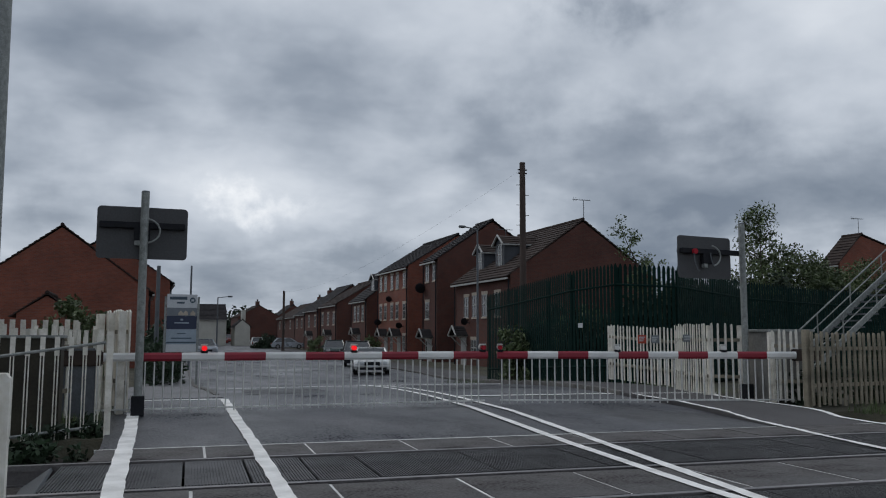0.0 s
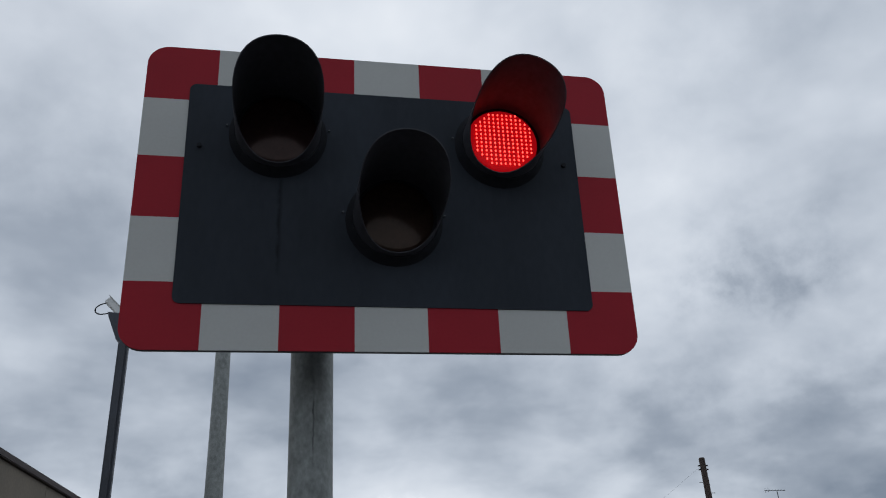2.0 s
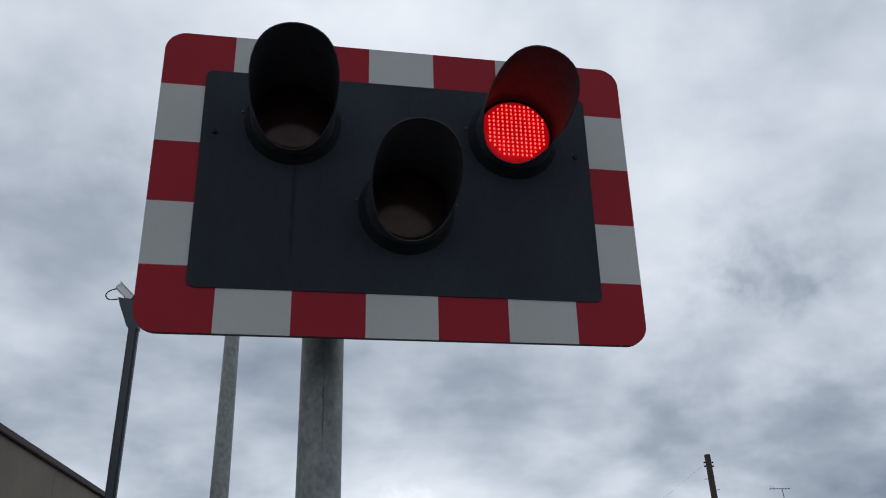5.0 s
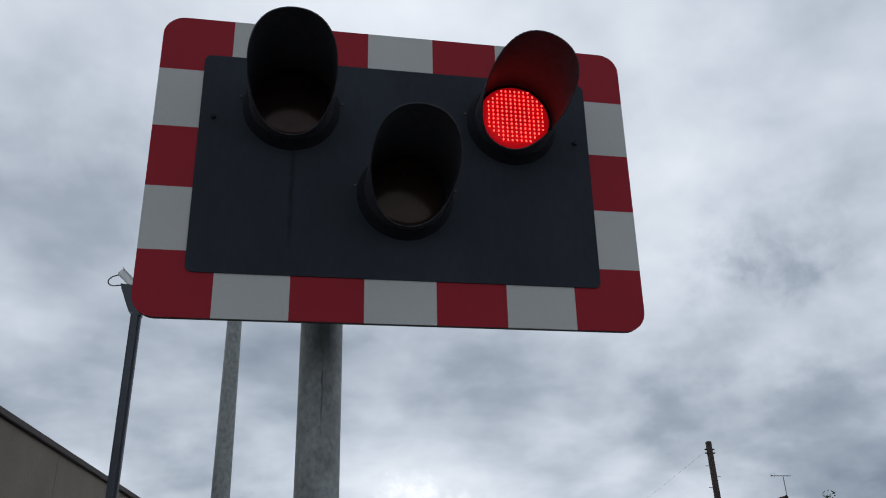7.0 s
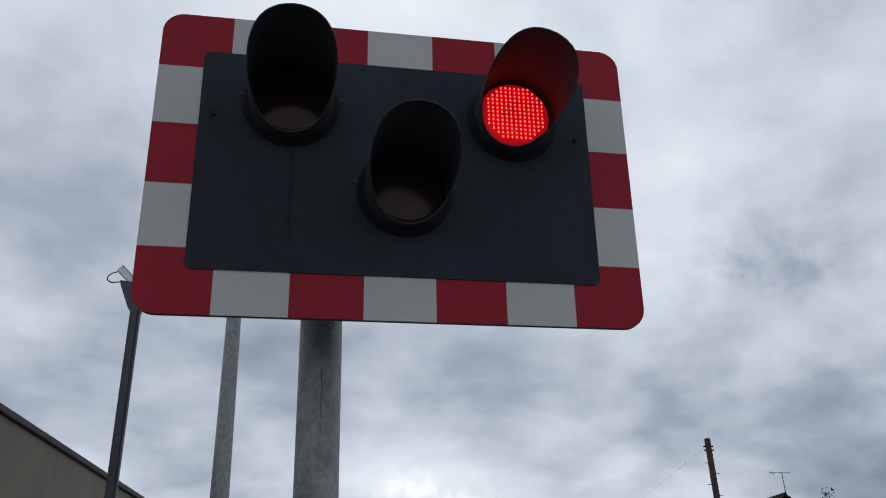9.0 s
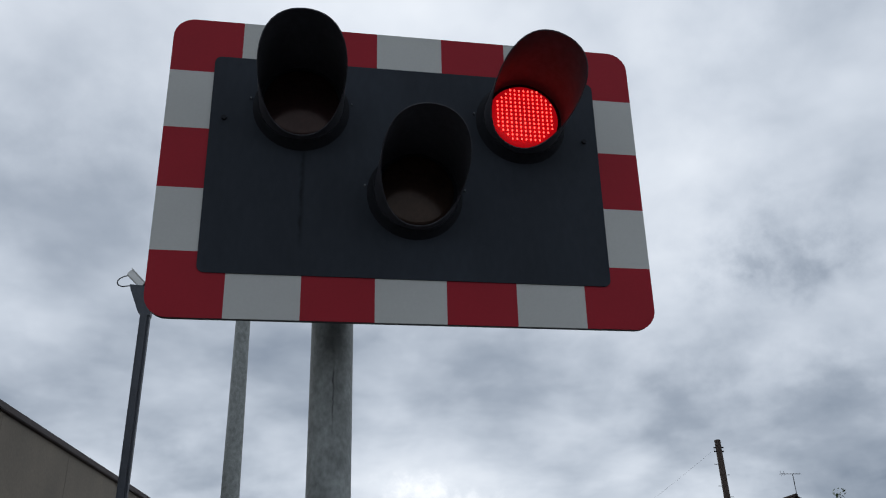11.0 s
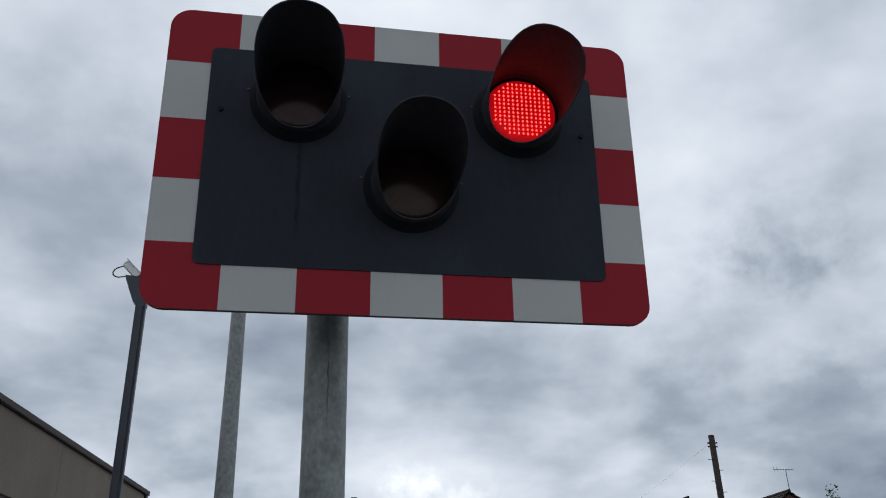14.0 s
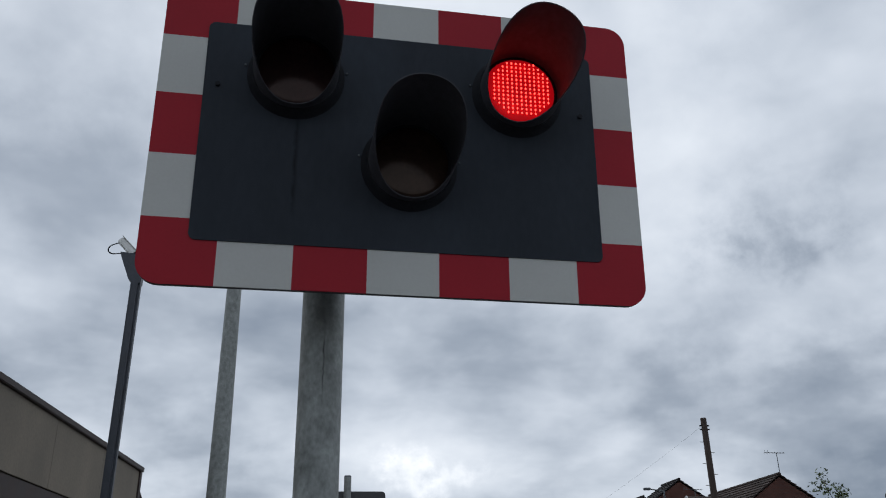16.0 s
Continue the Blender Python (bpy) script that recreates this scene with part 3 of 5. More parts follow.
def ribbon(name, pts, width, label, rag=0.006, lift=0.009, mat="paint"):
    """A painted line of some thickness, a little ragged along its edges."""
    bm = bmesh.new()
    dense = []
    for (x0, y0), (x1, y1) in zip(pts, pts[1:]):
        n = max(1, int(math.hypot(x1 - x0, y1 - y0) / 0.09))
        dense += [(x0 + (x1 - x0) * i / n, y0 + (y1 - y0) * i / n) for i in range(n)]
    dense.append(pts[-1])
    rows = []
    for i, (x, y) in enumerate(dense):
        a, b = dense[max(0, i - 1)], dense[min(len(dense) - 1, i + 1)]
        d = Vector((b[0] - a[0], b[1] - a[1])).normalized()
        nrm = Vector((-d.y, d.x))
        z = rise(y) + (lift(y) if callable(lift) else lift)
        l = width / 2 + rag * (1.6 * noise.noise((x * 1.7, y * 1.7, 3)) + 1.2 * noise.noise((x * 7, y * 7, 9)))
        r = width / 2 + rag * (1.6 * noise.noise((x * 1.7, y * 1.7, 13)) + 1.2 * noise.noise((x * 7, y * 7, 19)))
        rows.append((bm.verts.new((x + nrm.x * l, y + nrm.y * l, z)), bm.verts.new((x - nrm.x * r, y - nrm.y * r, z))))
    for a, b in zip(rows, rows[1:]):
        bm.faces.new((a[0], a[1], b[1], b[0]))
    return single(name, bm, mat, label, "road marking", "structure", group="road markings")


ribbon("road_marking", [(-0.14, 3.0), (-0.13, 7.0), (-0.04, 11.0), (-0.03, 13.1)], 0.16, "thick worn white line along the footway edge", 0.009)
ribbon("road_marking", [(1.0, 3.0), (1.03, 6.0), (1.2, 9.2), (1.32, 12), (1.5, 15.6)], 0.13, "thick worn white line between footway and road", 0.010)
ribbon("road_marking", [(0.1, 15.75), (1.5, 15.6)], 0.13, "white line across the footway end")
ribbon("road_marking", [(3.95, 3.2), (4.07, 5.5), (4.40, 8.18), (5.04, 12.5), (5.44, 17.4), (6.3, 25)], 0.11, "one of two solid white centre lines")
ribbon("road_marking", [(4.02, 3.2), (4.2, 5.0), (4.62, 7.33), (5.42, 11.84), (5.85, 17.4), (6.5, 25)], 0.11, "one of two solid white centre lines")
ribbon("road_marking", [(6.75, 5.0), (7.2, 6.63), (7.5, 7.85)] + [(XK(y) + 0.055, y) for y in (8.3, 9.3, 10.2, 11.0, 11.9, 13.1, 13.6)], 0.085, "white edge line beside the road", 0.016, lambda y: STEP(y) + 0.010)
ribbon("road_marking", [(9.0, 7.6)] + [(XR(y) - 0.06, y) for y in (8.4, 9.2, 9.9, 10.7, 11.8, 12.8, 13.3)], 0.09, "white edge line along the far footway", 0.01, lambda y: STEP(y) + 0.010)
ribbon("road_marking", [(8.8, 13.75), (10.4, 13.35)], 0.10, "white line across the far footway end", 0.006, lambda y: STEP(y) + 0.012)
ribbon("road_marking", [(5.75, 14.9), (8.9, 14.6)], 0.16, "white stop line facing oncoming traffic")
ribbon("road_marking", [(1.9, 21.6), (4.9, 22.8), (7.2, 22.6), (9.6, 21.6)], 0.12, "thin white line across the junction mouth")


# ---- the near crossing signal ----
BO = Vector((-0.639, 1.064, 1.887))
BU = Vector((0.999, 0.045, 0)).normalized()
BV = Vector((0.003, -0.072, 0.997)).normalized()
BN = BU.cross(BV).normalized()  # towards the road user
BOARD = Matrix((( BU.x, BV.x, BN.x, BO.x), (BU.y, BV.y, BN.y, BO.y), (BU.z, BV.z, BN.z, BO.z), (0, 0, 0, 1)))


def rounded(x0, x1, y0, y1, r, n=8):
    pts = []
    for cx, cy, a0 in ((x1 - r, y1 - r, 0), (x0 + r, y1 - r, 90), (x0 + r, y0 + r, 180), (x1 - r, y0 + r, 270)):
        pts += [(cx + r * math.cos(radians(a0 + 90 * i / n)), cy + r * math.sin(radians(a0 + 90 * i / n))) for i in range(n + 1)]
    return pts


def lens_dots(bm, r, z, pitch=0.0125):
    n = int(r / pitch) + 1
    for i in range(-n, n + 1):
        for j in range(-n, n + 1):
            x, y = i * pitch, j * pitch
            if math.hypot(x, y) < r - 0.005:
                bmesh.ops.create_circle(bm, cap_ends=True, segments=8, radius=0.0025, matrix=Matrix.Translation((x, y, z)) @ Matrix.Diagonal((1, 1.45, 1, 1)))


def cowl(bm, r, long, short, thick=0.0028, seg=40, rings=8):
    """A visor: a tube cut away below, longest at the top, flaring a little."""
    def at(k, t, rr):
        a = 2 * math.pi * k / seg
        c = (math.sin(a) + 1) / 2
        reach = short + (long - short) * (1 - (1 - c) ** 1.9) ** 1.45
        return (rr * math.cos(a), rr * math.sin(a), reach * t)
    out = [[bm.verts.new(at(k, i / rings, r + thick)) for k in range(seg)] for i in range(rings + 1)]
    inn = [[bm.verts.new(at(k, i / rings, r)) for k in range(seg)] for i in range(rings + 1)]
    for k in range(seg):
        j = (k + 1) % seg
        for i in range(rings):
            bm.faces.new((out[i][k], out[i][j], out[i + 1][j], out[i + 1][k]))
            bm.faces.new((inn[i][j], inn[i][k], inn[i + 1][k], inn[i + 1][j]))
        bm.faces.new((out[rings][k], out[rings][j], inn[rings][j], inn[rings][k]))


W0, W1, H1 = -0.1817, 1.085, 0.835


def signal_board(parent, m, lit, blind=False):
    """The backing board with striped border, face, three lamps and their visors; m: its pose under the parent."""
    def put(ob):
        ob.matrix_basis = m @ ob.matrix_basis
        return ob
    bm = bmesh.new()
    prism(bm, rounded(W0, W1, 0, H1, 0.055), "z", -0.016, -0.002)
    plate = put(part("backing_plate", bm, "backboard", parent, "grey metal backing plate"))
    xs = [W0] + [0.18 * i for i in range(6)] + [W1]
    ys = [0, 0.167, 0.335, 0.504, 0.673, H1]
    b = 0.113
    for k in range(7):
        for lo, hi in ((0, b), (H1 - b, H1)):
            corner = k in (0, 6)
            bm = bmesh.new()
            if corner:
                x0, x1 = xs[k], xs[k + 1]
                top = lo > 0.1
                y0, y1 = (ys[4], H1) if top else (0, ys[1])
                if k == 0:
                    outer = rounded(x0, x1 + 0.2, y0 - (0.2 if top else 0), y1 + (0 if top else 0.2), 0.055)
                else:
                    outer = rounded(x0 - 0.2, x1, y0 - (0.2 if top else 0), y1 + (0 if top else 0.2), 0.055)
                prism(bm, [(min(max(px, x0), x1), min(max(py, y0), y1)) for px, py in outer], "z", -0.002, 0.0012)
                bmesh.ops.remove_doubles(bm, verts=bm.verts, dist=1e-5)
            else:
                prism(bm, [(xs[k], lo), (xs[k + 1], lo), (xs[k + 1], hi), (xs[k], hi)], "z", -0.002, 0.0012)
            ob = put(part("border_stripe", bm, "red" if k % 2 == 0 else "white", parent))
    for j in (1, 2, 3):
        for lo, hi in ((W0, W0 + b), (W1 - b, W1)):
            bm = bmesh.new()
            prism(bm, [(lo, ys[j]), (hi, ys[j]), (hi, ys[j + 1]), (lo, ys[j + 1])], "z", -0.002, 0.0012)
            put(part("border_stripe", bm, "white" if j % 2 else "red", parent))
    bm = bmesh.new()
    prism(bm, rounded(W0 + b, W1 - b, b, H1 - b, 0.018), "z", -0.001, 0.004)
    put(part("face_panel", bm, "board", parent, "matt blue-black face panel"))
    for x, y in ((-0.034, 0.537), (0.934, 0.534)):
        bm = bmesh.new()
        rod(bm, (x, y, 0.003), (x, y, 0.010), 0.0065, seg=8)
        put(part("bolt", bm, "black", parent))
    lamps = (("red", 0.162, 0.580, 0), ("red", 0.757, 0.580, -26), ("amber", 0.462, 0.345, 0))
    for i, (kind, x, y, turn) in enumerate(lamps):
        on = i == lit
        at = Matrix.Translation((x, y, 0))
        bm = bmesh.new()
        bmesh.ops.create_cone(bm, cap_ends=True, segments=40, radius1=0.126, radius2=0.112, depth=0.03, matrix=Matrix.Translation((0, 0, 0.018)))
        lamp = part("lamp_housing", bm, "black", parent, smooth=True)
        lamp.matrix_basis = m @ at
        bm = bmesh.new()
        bmesh.ops.create_uvsphere(bm, u_segments=36, v_segments=16, radius=0.097, matrix=Matrix.Translation((0, 0, 0.034)) @ Matrix.Diagonal((1, 1, 0.06 if not on else 0.14, 1)))
        part("lens", bm, "lensred" if on else ("amberlens" if kind == "amber" else "darklens"), lamp,
             "lit red lens" if on else "unlit %s lens" % kind, smooth=True)
        if on:
            bm = bmesh.new()
            lens_dots(bm, 0.090, 0.0492, 0.0124)
            part("led_dots", bm, "leddot", lamp, "grid of glowing red points")
        bm = bmesh.new()
        cowl(bm, 0.106, 0.254, 0.024)
        hood = part("visor", bm, "visorblack", lamp, "long black visor", smooth=True)
        hood.matrix_basis = Matrix.Translation((0, 0, 0.030)) @ Matrix.Rotation(radians(turn), 4, "Z")
        for sx in (-1, 1):
            bm = bmesh.new()
            rod(bm, (sx * 0.131, 0.02, 0.002), (sx * 0.131, 0.02, 0.010), 0.0026, seg=6)
            part("screw", bm, "galv_dark", lamp)


near = thing("crossing_signal", "level crossing signal, red lamp lit, on galvanised post", "traffic signal", (-0.382, 1.33, 0))
bm = bmesh.new()
rod(bm, (0, 0, 0), (0, 0, 2.62), 0.0562, seg=40)
part("post", bm, "galv_post", near, "round galvanised steel post with a dark dirt run", smooth=True)
bm = bmesh.new()
rod(bm, (0, 0, 2.62), (0, 0, 2.64), 0.060, 0.048, seg=32)
part("post_cap", bm, "galv_dark", near)
local = Matrix.Translation((0.382, -1.33, 0)) @ BOARD
signal_board(near, local, 1)
for z in (2.1, 2.5):
    bm = bmesh.new()
    rod(bm, (0, 0, z - 0.03), (0, 0, z + 0.03), 0.066, seg=32)
    box(bm, -0.06, 0.06, -0.235 - (z - 2.1) * 0.07, -0.03, z - 0.025, z + 0.025)
    part("clamp", bm, "galv_dark", near)


# ---- the signals on the far side, seen from behind ----
def far_signal(at, rz, zc, off, w=1.25, h=0.76, top=3.2, label=""):
    t = thing("crossing_signal", label, "traffic signal", at, rz, group="signals seen from behind")
    bm = bmesh.new()
    rod(bm, (0, 0, 0), (0, 0, top), 0.057, seg=24)
    part("post", bm, "galv", t, smooth=True)
    bm = bmesh.new()
    rod(bm, (0, 0, top), (0, 0, top + 0.025), 0.060, 0.05, seg=24)
    part("post_cap", bm, "galv_dark", t)
    bm = bmesh.new()
    prism(bm, rounded(off - w / 2, off + w / 2, zc - h / 2, zc + h / 2, 0.06), "y", 0.12, 0.135)
    part("backing_plate", bm, "backboard", t, "plain grey back of the board")
    bm = bmesh.new()
    cx = off if abs(off) > 0.3 else -0.03
    box(bm, off - w * 0.47, max(off + w * 0.47, 0.05), 0.04, 0.12, zc + 0.06, zc + 0.15, 0.008)
    box(bm, cx - 0.11, cx + 0.11, 0.03, 0.12, zc - 0.12, zc + 0.07, 0.008)
    part("mounting_bracket", bm, "black", t, "black mounting bracket")
    bm = bmesh.new()
    box(bm, cx - 0.10, cx - 0.02, 0.02, 0.10, zc - 0.19, zc - 0.12, 0.006)
    part("junction_box", bm, "galv", t)
    bm = bmesh.new()
    pts = [(cx + 0.03 + 0.24 * math.sin(a) * 0.9, -0.02, zc + 0.20 - 0.36 * (1 - math.cos(a)) / 2) for a in np.linspace(0.1, 2.9, 14)]
    tube_path(bm, pts, 0.014)
    part("cable", bm, "galv", t, "looped grey cable")
    if abs(off) > 0.3:
        for dx, w2, d2 in ((-0.36, 0.13, 0.34), (0.03, 0.11, 0.26)):
            bm = bmesh.new()
            pts = [(cx + dx + w2 * (1 - math.cos(a)) / 2, 0.0, zc + 0.08 - d2 * math.sin(a * 0.62)) for a in np.linspace(0, 3.14, 12)]
            tube_path(bm, pts, 0.011)
            part("cable", bm, "galv_dark", t, "hanging grey cable")
        bm = bmesh.new()
        rod(bm, (cx - 0.33, -0.02, zc + 0.09), (cx - 0.33, 0.03, zc + 0.09), 0.05, seg=16)
        part("tell_tale_lamp", bm, "red", t, "small red tell-tale lamp", smooth=True)
    for x in (-0.3, 0.3):
        bm = bmesh.new()
        bmesh.ops.create_cone(bm, cap_ends=True, segments=24, radius1=0.12, radius2=0.11, depth=0.24, matrix=Matrix.Translation((off + x, 0.26, zc + 0.13)) @ Matrix.Rotation(radians(90), 4, "X"))
        part("lamp_housing", bm, "black", t, smooth=True)
    bm = bmesh.new()
    box(bm, -0.09, 0.09, -0.09, 0.09, 0, 0.28, 0.01)
    part("base_shroud", bm, "black", t)
    return t


far_signal((0.03, 12.75, 0), 0, 2.62, -0.02, label="level crossing signal seen from behind on grey post")
far_signal((10.42, 12.5, 0), 6, 2.56, -0.80, label="level crossing signal from behind beside white fence")


# ---- barriers ----
def barrier(x_tip, x_pivot, at, rz, z, n, label, lamp_xs):
    t = thing("barrier", label, "crossing barrier", at, rz, group="lowered barriers")
    step = (x_pivot - x_tip) / n
    for k in range(n):
        bm = bmesh.new()
        a, b = x_tip + step * k, x_tip + step * (k + 1)
        prism(bm, [(-0.04, z - 0.03), (-0.018, z - 0.062), (0.018, z - 0.062), (0.04, z - 0.03), (0.04, z + 0.03), (0.018, z + 0.062), (-0.018, z + 0.062), (-0.04, z + 0.03)], "x", min(a, b), max(a, b))
        part("boom_section", bm, "boomred" if k % 2 == 0 else "boomwhite", t)
    lo, hi = sorted((x_tip, x_pivot))
    bm = bmesh.new()
    box(bm, lo + 0.05, hi - 0.05, -0.012, 0.012, 0.055, 0.08)
    part("skirt_rail", bm, "skirt", t)
    rodm = bmesh.new()
    rod(rodm, (0, 0, 0.02), (0, 0, z - 0.07), 0.012, seg=6, caps=False)
    me = mesh_of("skirt_bar", rodm, "skirt")
    x = lo + 0.08
    while x < hi - 0.05:
        piece("skirt_bar", me, t, Matrix.Translation((x, 0, 0)))
        x += 0.128
    for x, on in lamp_xs:
        bm = bmesh.new()
        box(bm, x - 0.05, x + 0.05, -0.04, 0.04, z + 0.05, z + 0.085, 0.006)
        lamp = part("boom_lamp", bm, "black", t)
        bm = bmesh.new()
        rod(bm, (x, -0.06, z + 0.122), (x, 0.02, z + 0.122), 0.036, 0.036, seg=20)
        part("lens", bm, "redglow" if on else ("boomwhite" if on is None else "red"), lamp, "lit red lamp" if on else ("white lamp back" if on is None else "red lamp in white housing"), smooth=True)
        bm = bmesh.new()
        rod(bm, (x, 0.021, z + 0.13), (x, 0.09, z + 0.13), 0.05, 0.045, seg=20)
        box(bm, x - 0.045, x + 0.045, -0.05, 0.06, z + 0.165, z + 0.185, 0.005)
        part("housing", bm, "white", lamp, smooth=True)
    return t


barrier(5.52, -0.605, (0, 13.0, 0), 0, 0.82, 10, "lowered red and white barrier with hanging skirt bars", ((0.94, True), (3.23, True), (5.44, False)))
barrier(0, 5.15, (5.68, 12.95, 0), -16.6, 0.82, 10, "lowered red and white barrier beside white palings", ((0.05, False), (2.05, None), (3.89, None)))
t = thing("barrier_machine", "grey steel barrier machine cabinet behind the palings", "barrier machine", (11.2, 12.5, 0))
bm = bmesh.new()
box(bm, -0.55, 0.42, -0.35, 0.35, 0, 1.22, 0.02)
part("cabinet", bm, "buffcabinet", t)
bm = bmesh.new()
box(bm, -0.6, 0.47, -0.4, 0.4, 1.22, 1.27, 0.012)
part("lid", bm, "galv", t)
bm = bmesh.new()
box(bm, -0.55, 0.1, -0.95, -0.85, 0.72, 0.92, 0.02)
box(bm, -0.05, 0.1, -0.86, -0.34, 0.76, 0.88, 0.02)
part("counterweight_arm", bm, "rust", t)
for z0, z1, mt in ((0.86, 0.94, "signwhite"), (0.75, 0.83, "signwhite")):
    bm = bmesh.new()
    box(bm, -0.05, 0.03, -0.358, -0.352, z0, z1)
    part("notice", bm, mt, t, "small pale notice")
t = thing("barrier_machine", "white barrier pedestal beside the footway fence", "barrier machine", (-0.75, 13.1, 0))
bm = bmesh.new()
box(bm, -0.3, 0.2, -0.25, 0.25, 0, 0.95, 0.02)
part("cabinet", bm, "galv_dark", t)
bm = bmesh.new()
box(bm, -0.25, 0.3, -0.3, -0.2, 0.70, 0.92, 0.02)
part("counterweight_arm", bm, "rust", t)


# ---- fences ----
def paling_mesh(h, w=0.075, d=0.022, point=True, mat="whitewood"):
    bm = bmesh.new()
    top = [(w / 2, h - 0.04), (0.012, h), (-0.012, h), (-w / 2, h - 0.04)] if point else [(w / 2, h), (-w / 2, h)]
    prism(bm, [(-w / 2, 0.0), (w / 2, 0.0)] + top, "y", -d / 2, d / 2)
    return mesh_of("paling", bm, mat)


def fence(label, pts, h, gap, mat="whitewood", w=0.075, d=0.022, rails=(0.3, 0.8), post_every=8, post_h=None, post_w=0.1, point=True, z0=None, seed=1, jitter=0.02, skip=0.0, rail_side=0.03):
    x0, y0 = pts[0]
    t = thing("fence", label, "fence", (x0, y0, 0))
    r = random.Random(seed)
    me = paling_mesh(h, w, d, point, mat)
    ph = (post_h or h)
    bmp = bmesh.new()
    box(bmp, -post_w / 2, post_w / 2, -post_w / 2, post_w / 2, 0, ph, 0.008)
    pme = mesh_of("post", bmp, mat)
    count = 0
    for (ax, ay), (bx, by) in zip(pts, pts[1:]):
        length = math.hypot(bx - ax, by - ay)
        ang = math.atan2(by - ay, bx - ax)
        n = max(1, round(length / gap))
        ground = lambda y: (rise(y) if z0 is None else lerp(z0, y))
        for k in range(n + 1):
            f = k / n
            x, y = ax + (bx - ax) * f, ay + (by - ay) * f
            base = Matrix.Translation((x - x0, y - y0, ground(y))) @ Matrix.Rotation(ang, 4, "Z")
            if count % post_every == 0 or k == n:
                piece("post", pme, t, base @ Matrix.Translation((0, rail_side + post_w / 2 + 0.02, 0)))
            if k < n and r.random() >= skip:
                piece("paling", me, t, base @ Matrix.Translation((r.uniform(-0.008, 0.008), 0, 0.03 + r.uniform(-jitter, jitter))) @ Matrix.Rotation(r.uniform(-0.012, 0.012), 4, "Y"))
            count += 1
        for z in rails:
            bm = bmesh.new()
            a, b = Vector((ax - x0, ay - y0, ground(ay) + h * z)), Vector((bx - x0, by - y0, ground(by) + h * z))
            nrm = Vector((-math.sin(ang), math.cos(ang), 0)) * (d / 2 + 0.02)
            vs = []
            for p in (a, b):
                vs.append([bm.verts.new(p + nrm + Vector((-math.sin(ang), math.cos(ang), 0)) * dy + Vector((0, 0, dz))) for dy, dz in ((-0.018, -0.03), (0.018, -0.03), (0.018, 0.03), (-0.018, 0.03))])
            bm.faces.new(vs[0])
            bm.faces.new(vs[1][::-1])
            for i in range(4):
                j = (i + 1) % 4
                bm.faces.new((vs[0][i], vs[0][j], vs[1][j], vs[1][i]))
            part("rail", bm, "weathered", t)
    return t


fence("white painted paling fence beside the far footway", [(10.02, 16.57), (10.4, 14.6)], 1.2, 0.100, seed=2, post_every=20, w=0.034, d=0.014, z0=((14.6, 0.06), (16.57, 0.16)))
fence("white paling gate fence by the signal post", [(10.4, 14.6), (9.97, 13.08), (10.38, 12.61)], 1.34, 0.122, seed=3, post_every=13, post_w=0.10, w=0.038, d=0.014)
fence("white paling fence with chipped paint by the cabinet", [(10.40, 11.76), (10.98, 11.56)], 1.22, 0.10, seed=4, post_every=9, w=0.044, d=0.014)
fence("weathered grey-white paling fence along the railway", [(10.2, 10.68), (12.6, 10.95), (17.0, 11.6), (30, 12.6)], 1.18, 0.124, "weathered", w=0.052, d=0.025, seed=5, post_every=22, post_h=1.25, post_w=0.10)
fence("white paling fence with uneven tops beside the footway", [(-0.125, 13.12), (-0.5, 14.8)], 1.48, 0.16, w=0.14, seed=6, jitter=0.03, post_every=5)
fence("white paling fence behind the railings", [(-0.60, 13.14), (-1.4, 12.4), (-4.5, 11.9), (-9, 11.6)], 1.22, 0.13, w=0.06, point=False, seed=7, jitter=0.05, post_every=7)
fence("white paling fence along the railway boundary", [(-0.9, 14.2), (-4.0, 14.0), (-12, 13.2)], 1.34, 0.145, w=0.075, point=False, seed=8, post_every=14, jitter=0.006)
fence("low white paling fence close to the near signal", [(-0.50, 3.17), (-0.75, 3.09), (-2.2, 2.62)], 0.972, 0.080, w=0.049, d=0.022, seed=9, post_every=60, post_w=0.04, jitter=0.006, rails=(0.25, 0.74), z0=((2.5, 0.0), (3.2, 0.0)))
bm = bmesh.new()
prism(bm, [(-0.026, -0.05), (0.026, -0.05), (0.026, 1.0), (0.012, 1.018), (-0.012, 1.018), (-0.026, 1.0)], "y", -0.028, 0.028)
post = single("fence_post", bm, "whitewood", "white painted end post of the low fence", "fence post")
post.matrix_world = Matrix.Translation((-0.425, 3.19, 0))

# steel railings on the left of the crossing
t = thing("location_cabinet", "dark brown-grey steel railway cabinet behind the railing", "cabinet", (-2.0, 11.5, -0.1))
bm = bmesh.new()
box(bm, -1.6, 1.12, -0.2, 0.3, 0, 1.2, 0.01)
part("body", bm, "darkpanel", t)
bm = bmesh.new()
box(bm, -1.65, 1.15, -0.24, 0.34, 1.2, 1.235, 0.008)
part("lid", bm, "galv", t)
t = thing("railing", "grey steel railing of upright bars beside the rails", "railing", (-0.3, 10.55, 0))
A, B = Vector((-0.06, 0.35, 0)), Vector((-3.6, -1.05, 0))
for za, zb in ((0.06, -0.16), (1.05, 0.56)):
    bm = bmesh.new()
    rod(bm, A + Vector((0, 0, za)), B + Vector((0, 0, zb)), 0.018, seg=8)
    part("rail", bm, "galv", t)
bm = bmesh.new()
for sx in (-1, 1):
    box(bm, sx * 0.017 - 0.005, sx * 0.017 + 0.005, -0.008, 0.008, -0.14, 0.9)
box(bm, -0.027, 0.027, -0.006, 0.006, 0.9, 1.12)
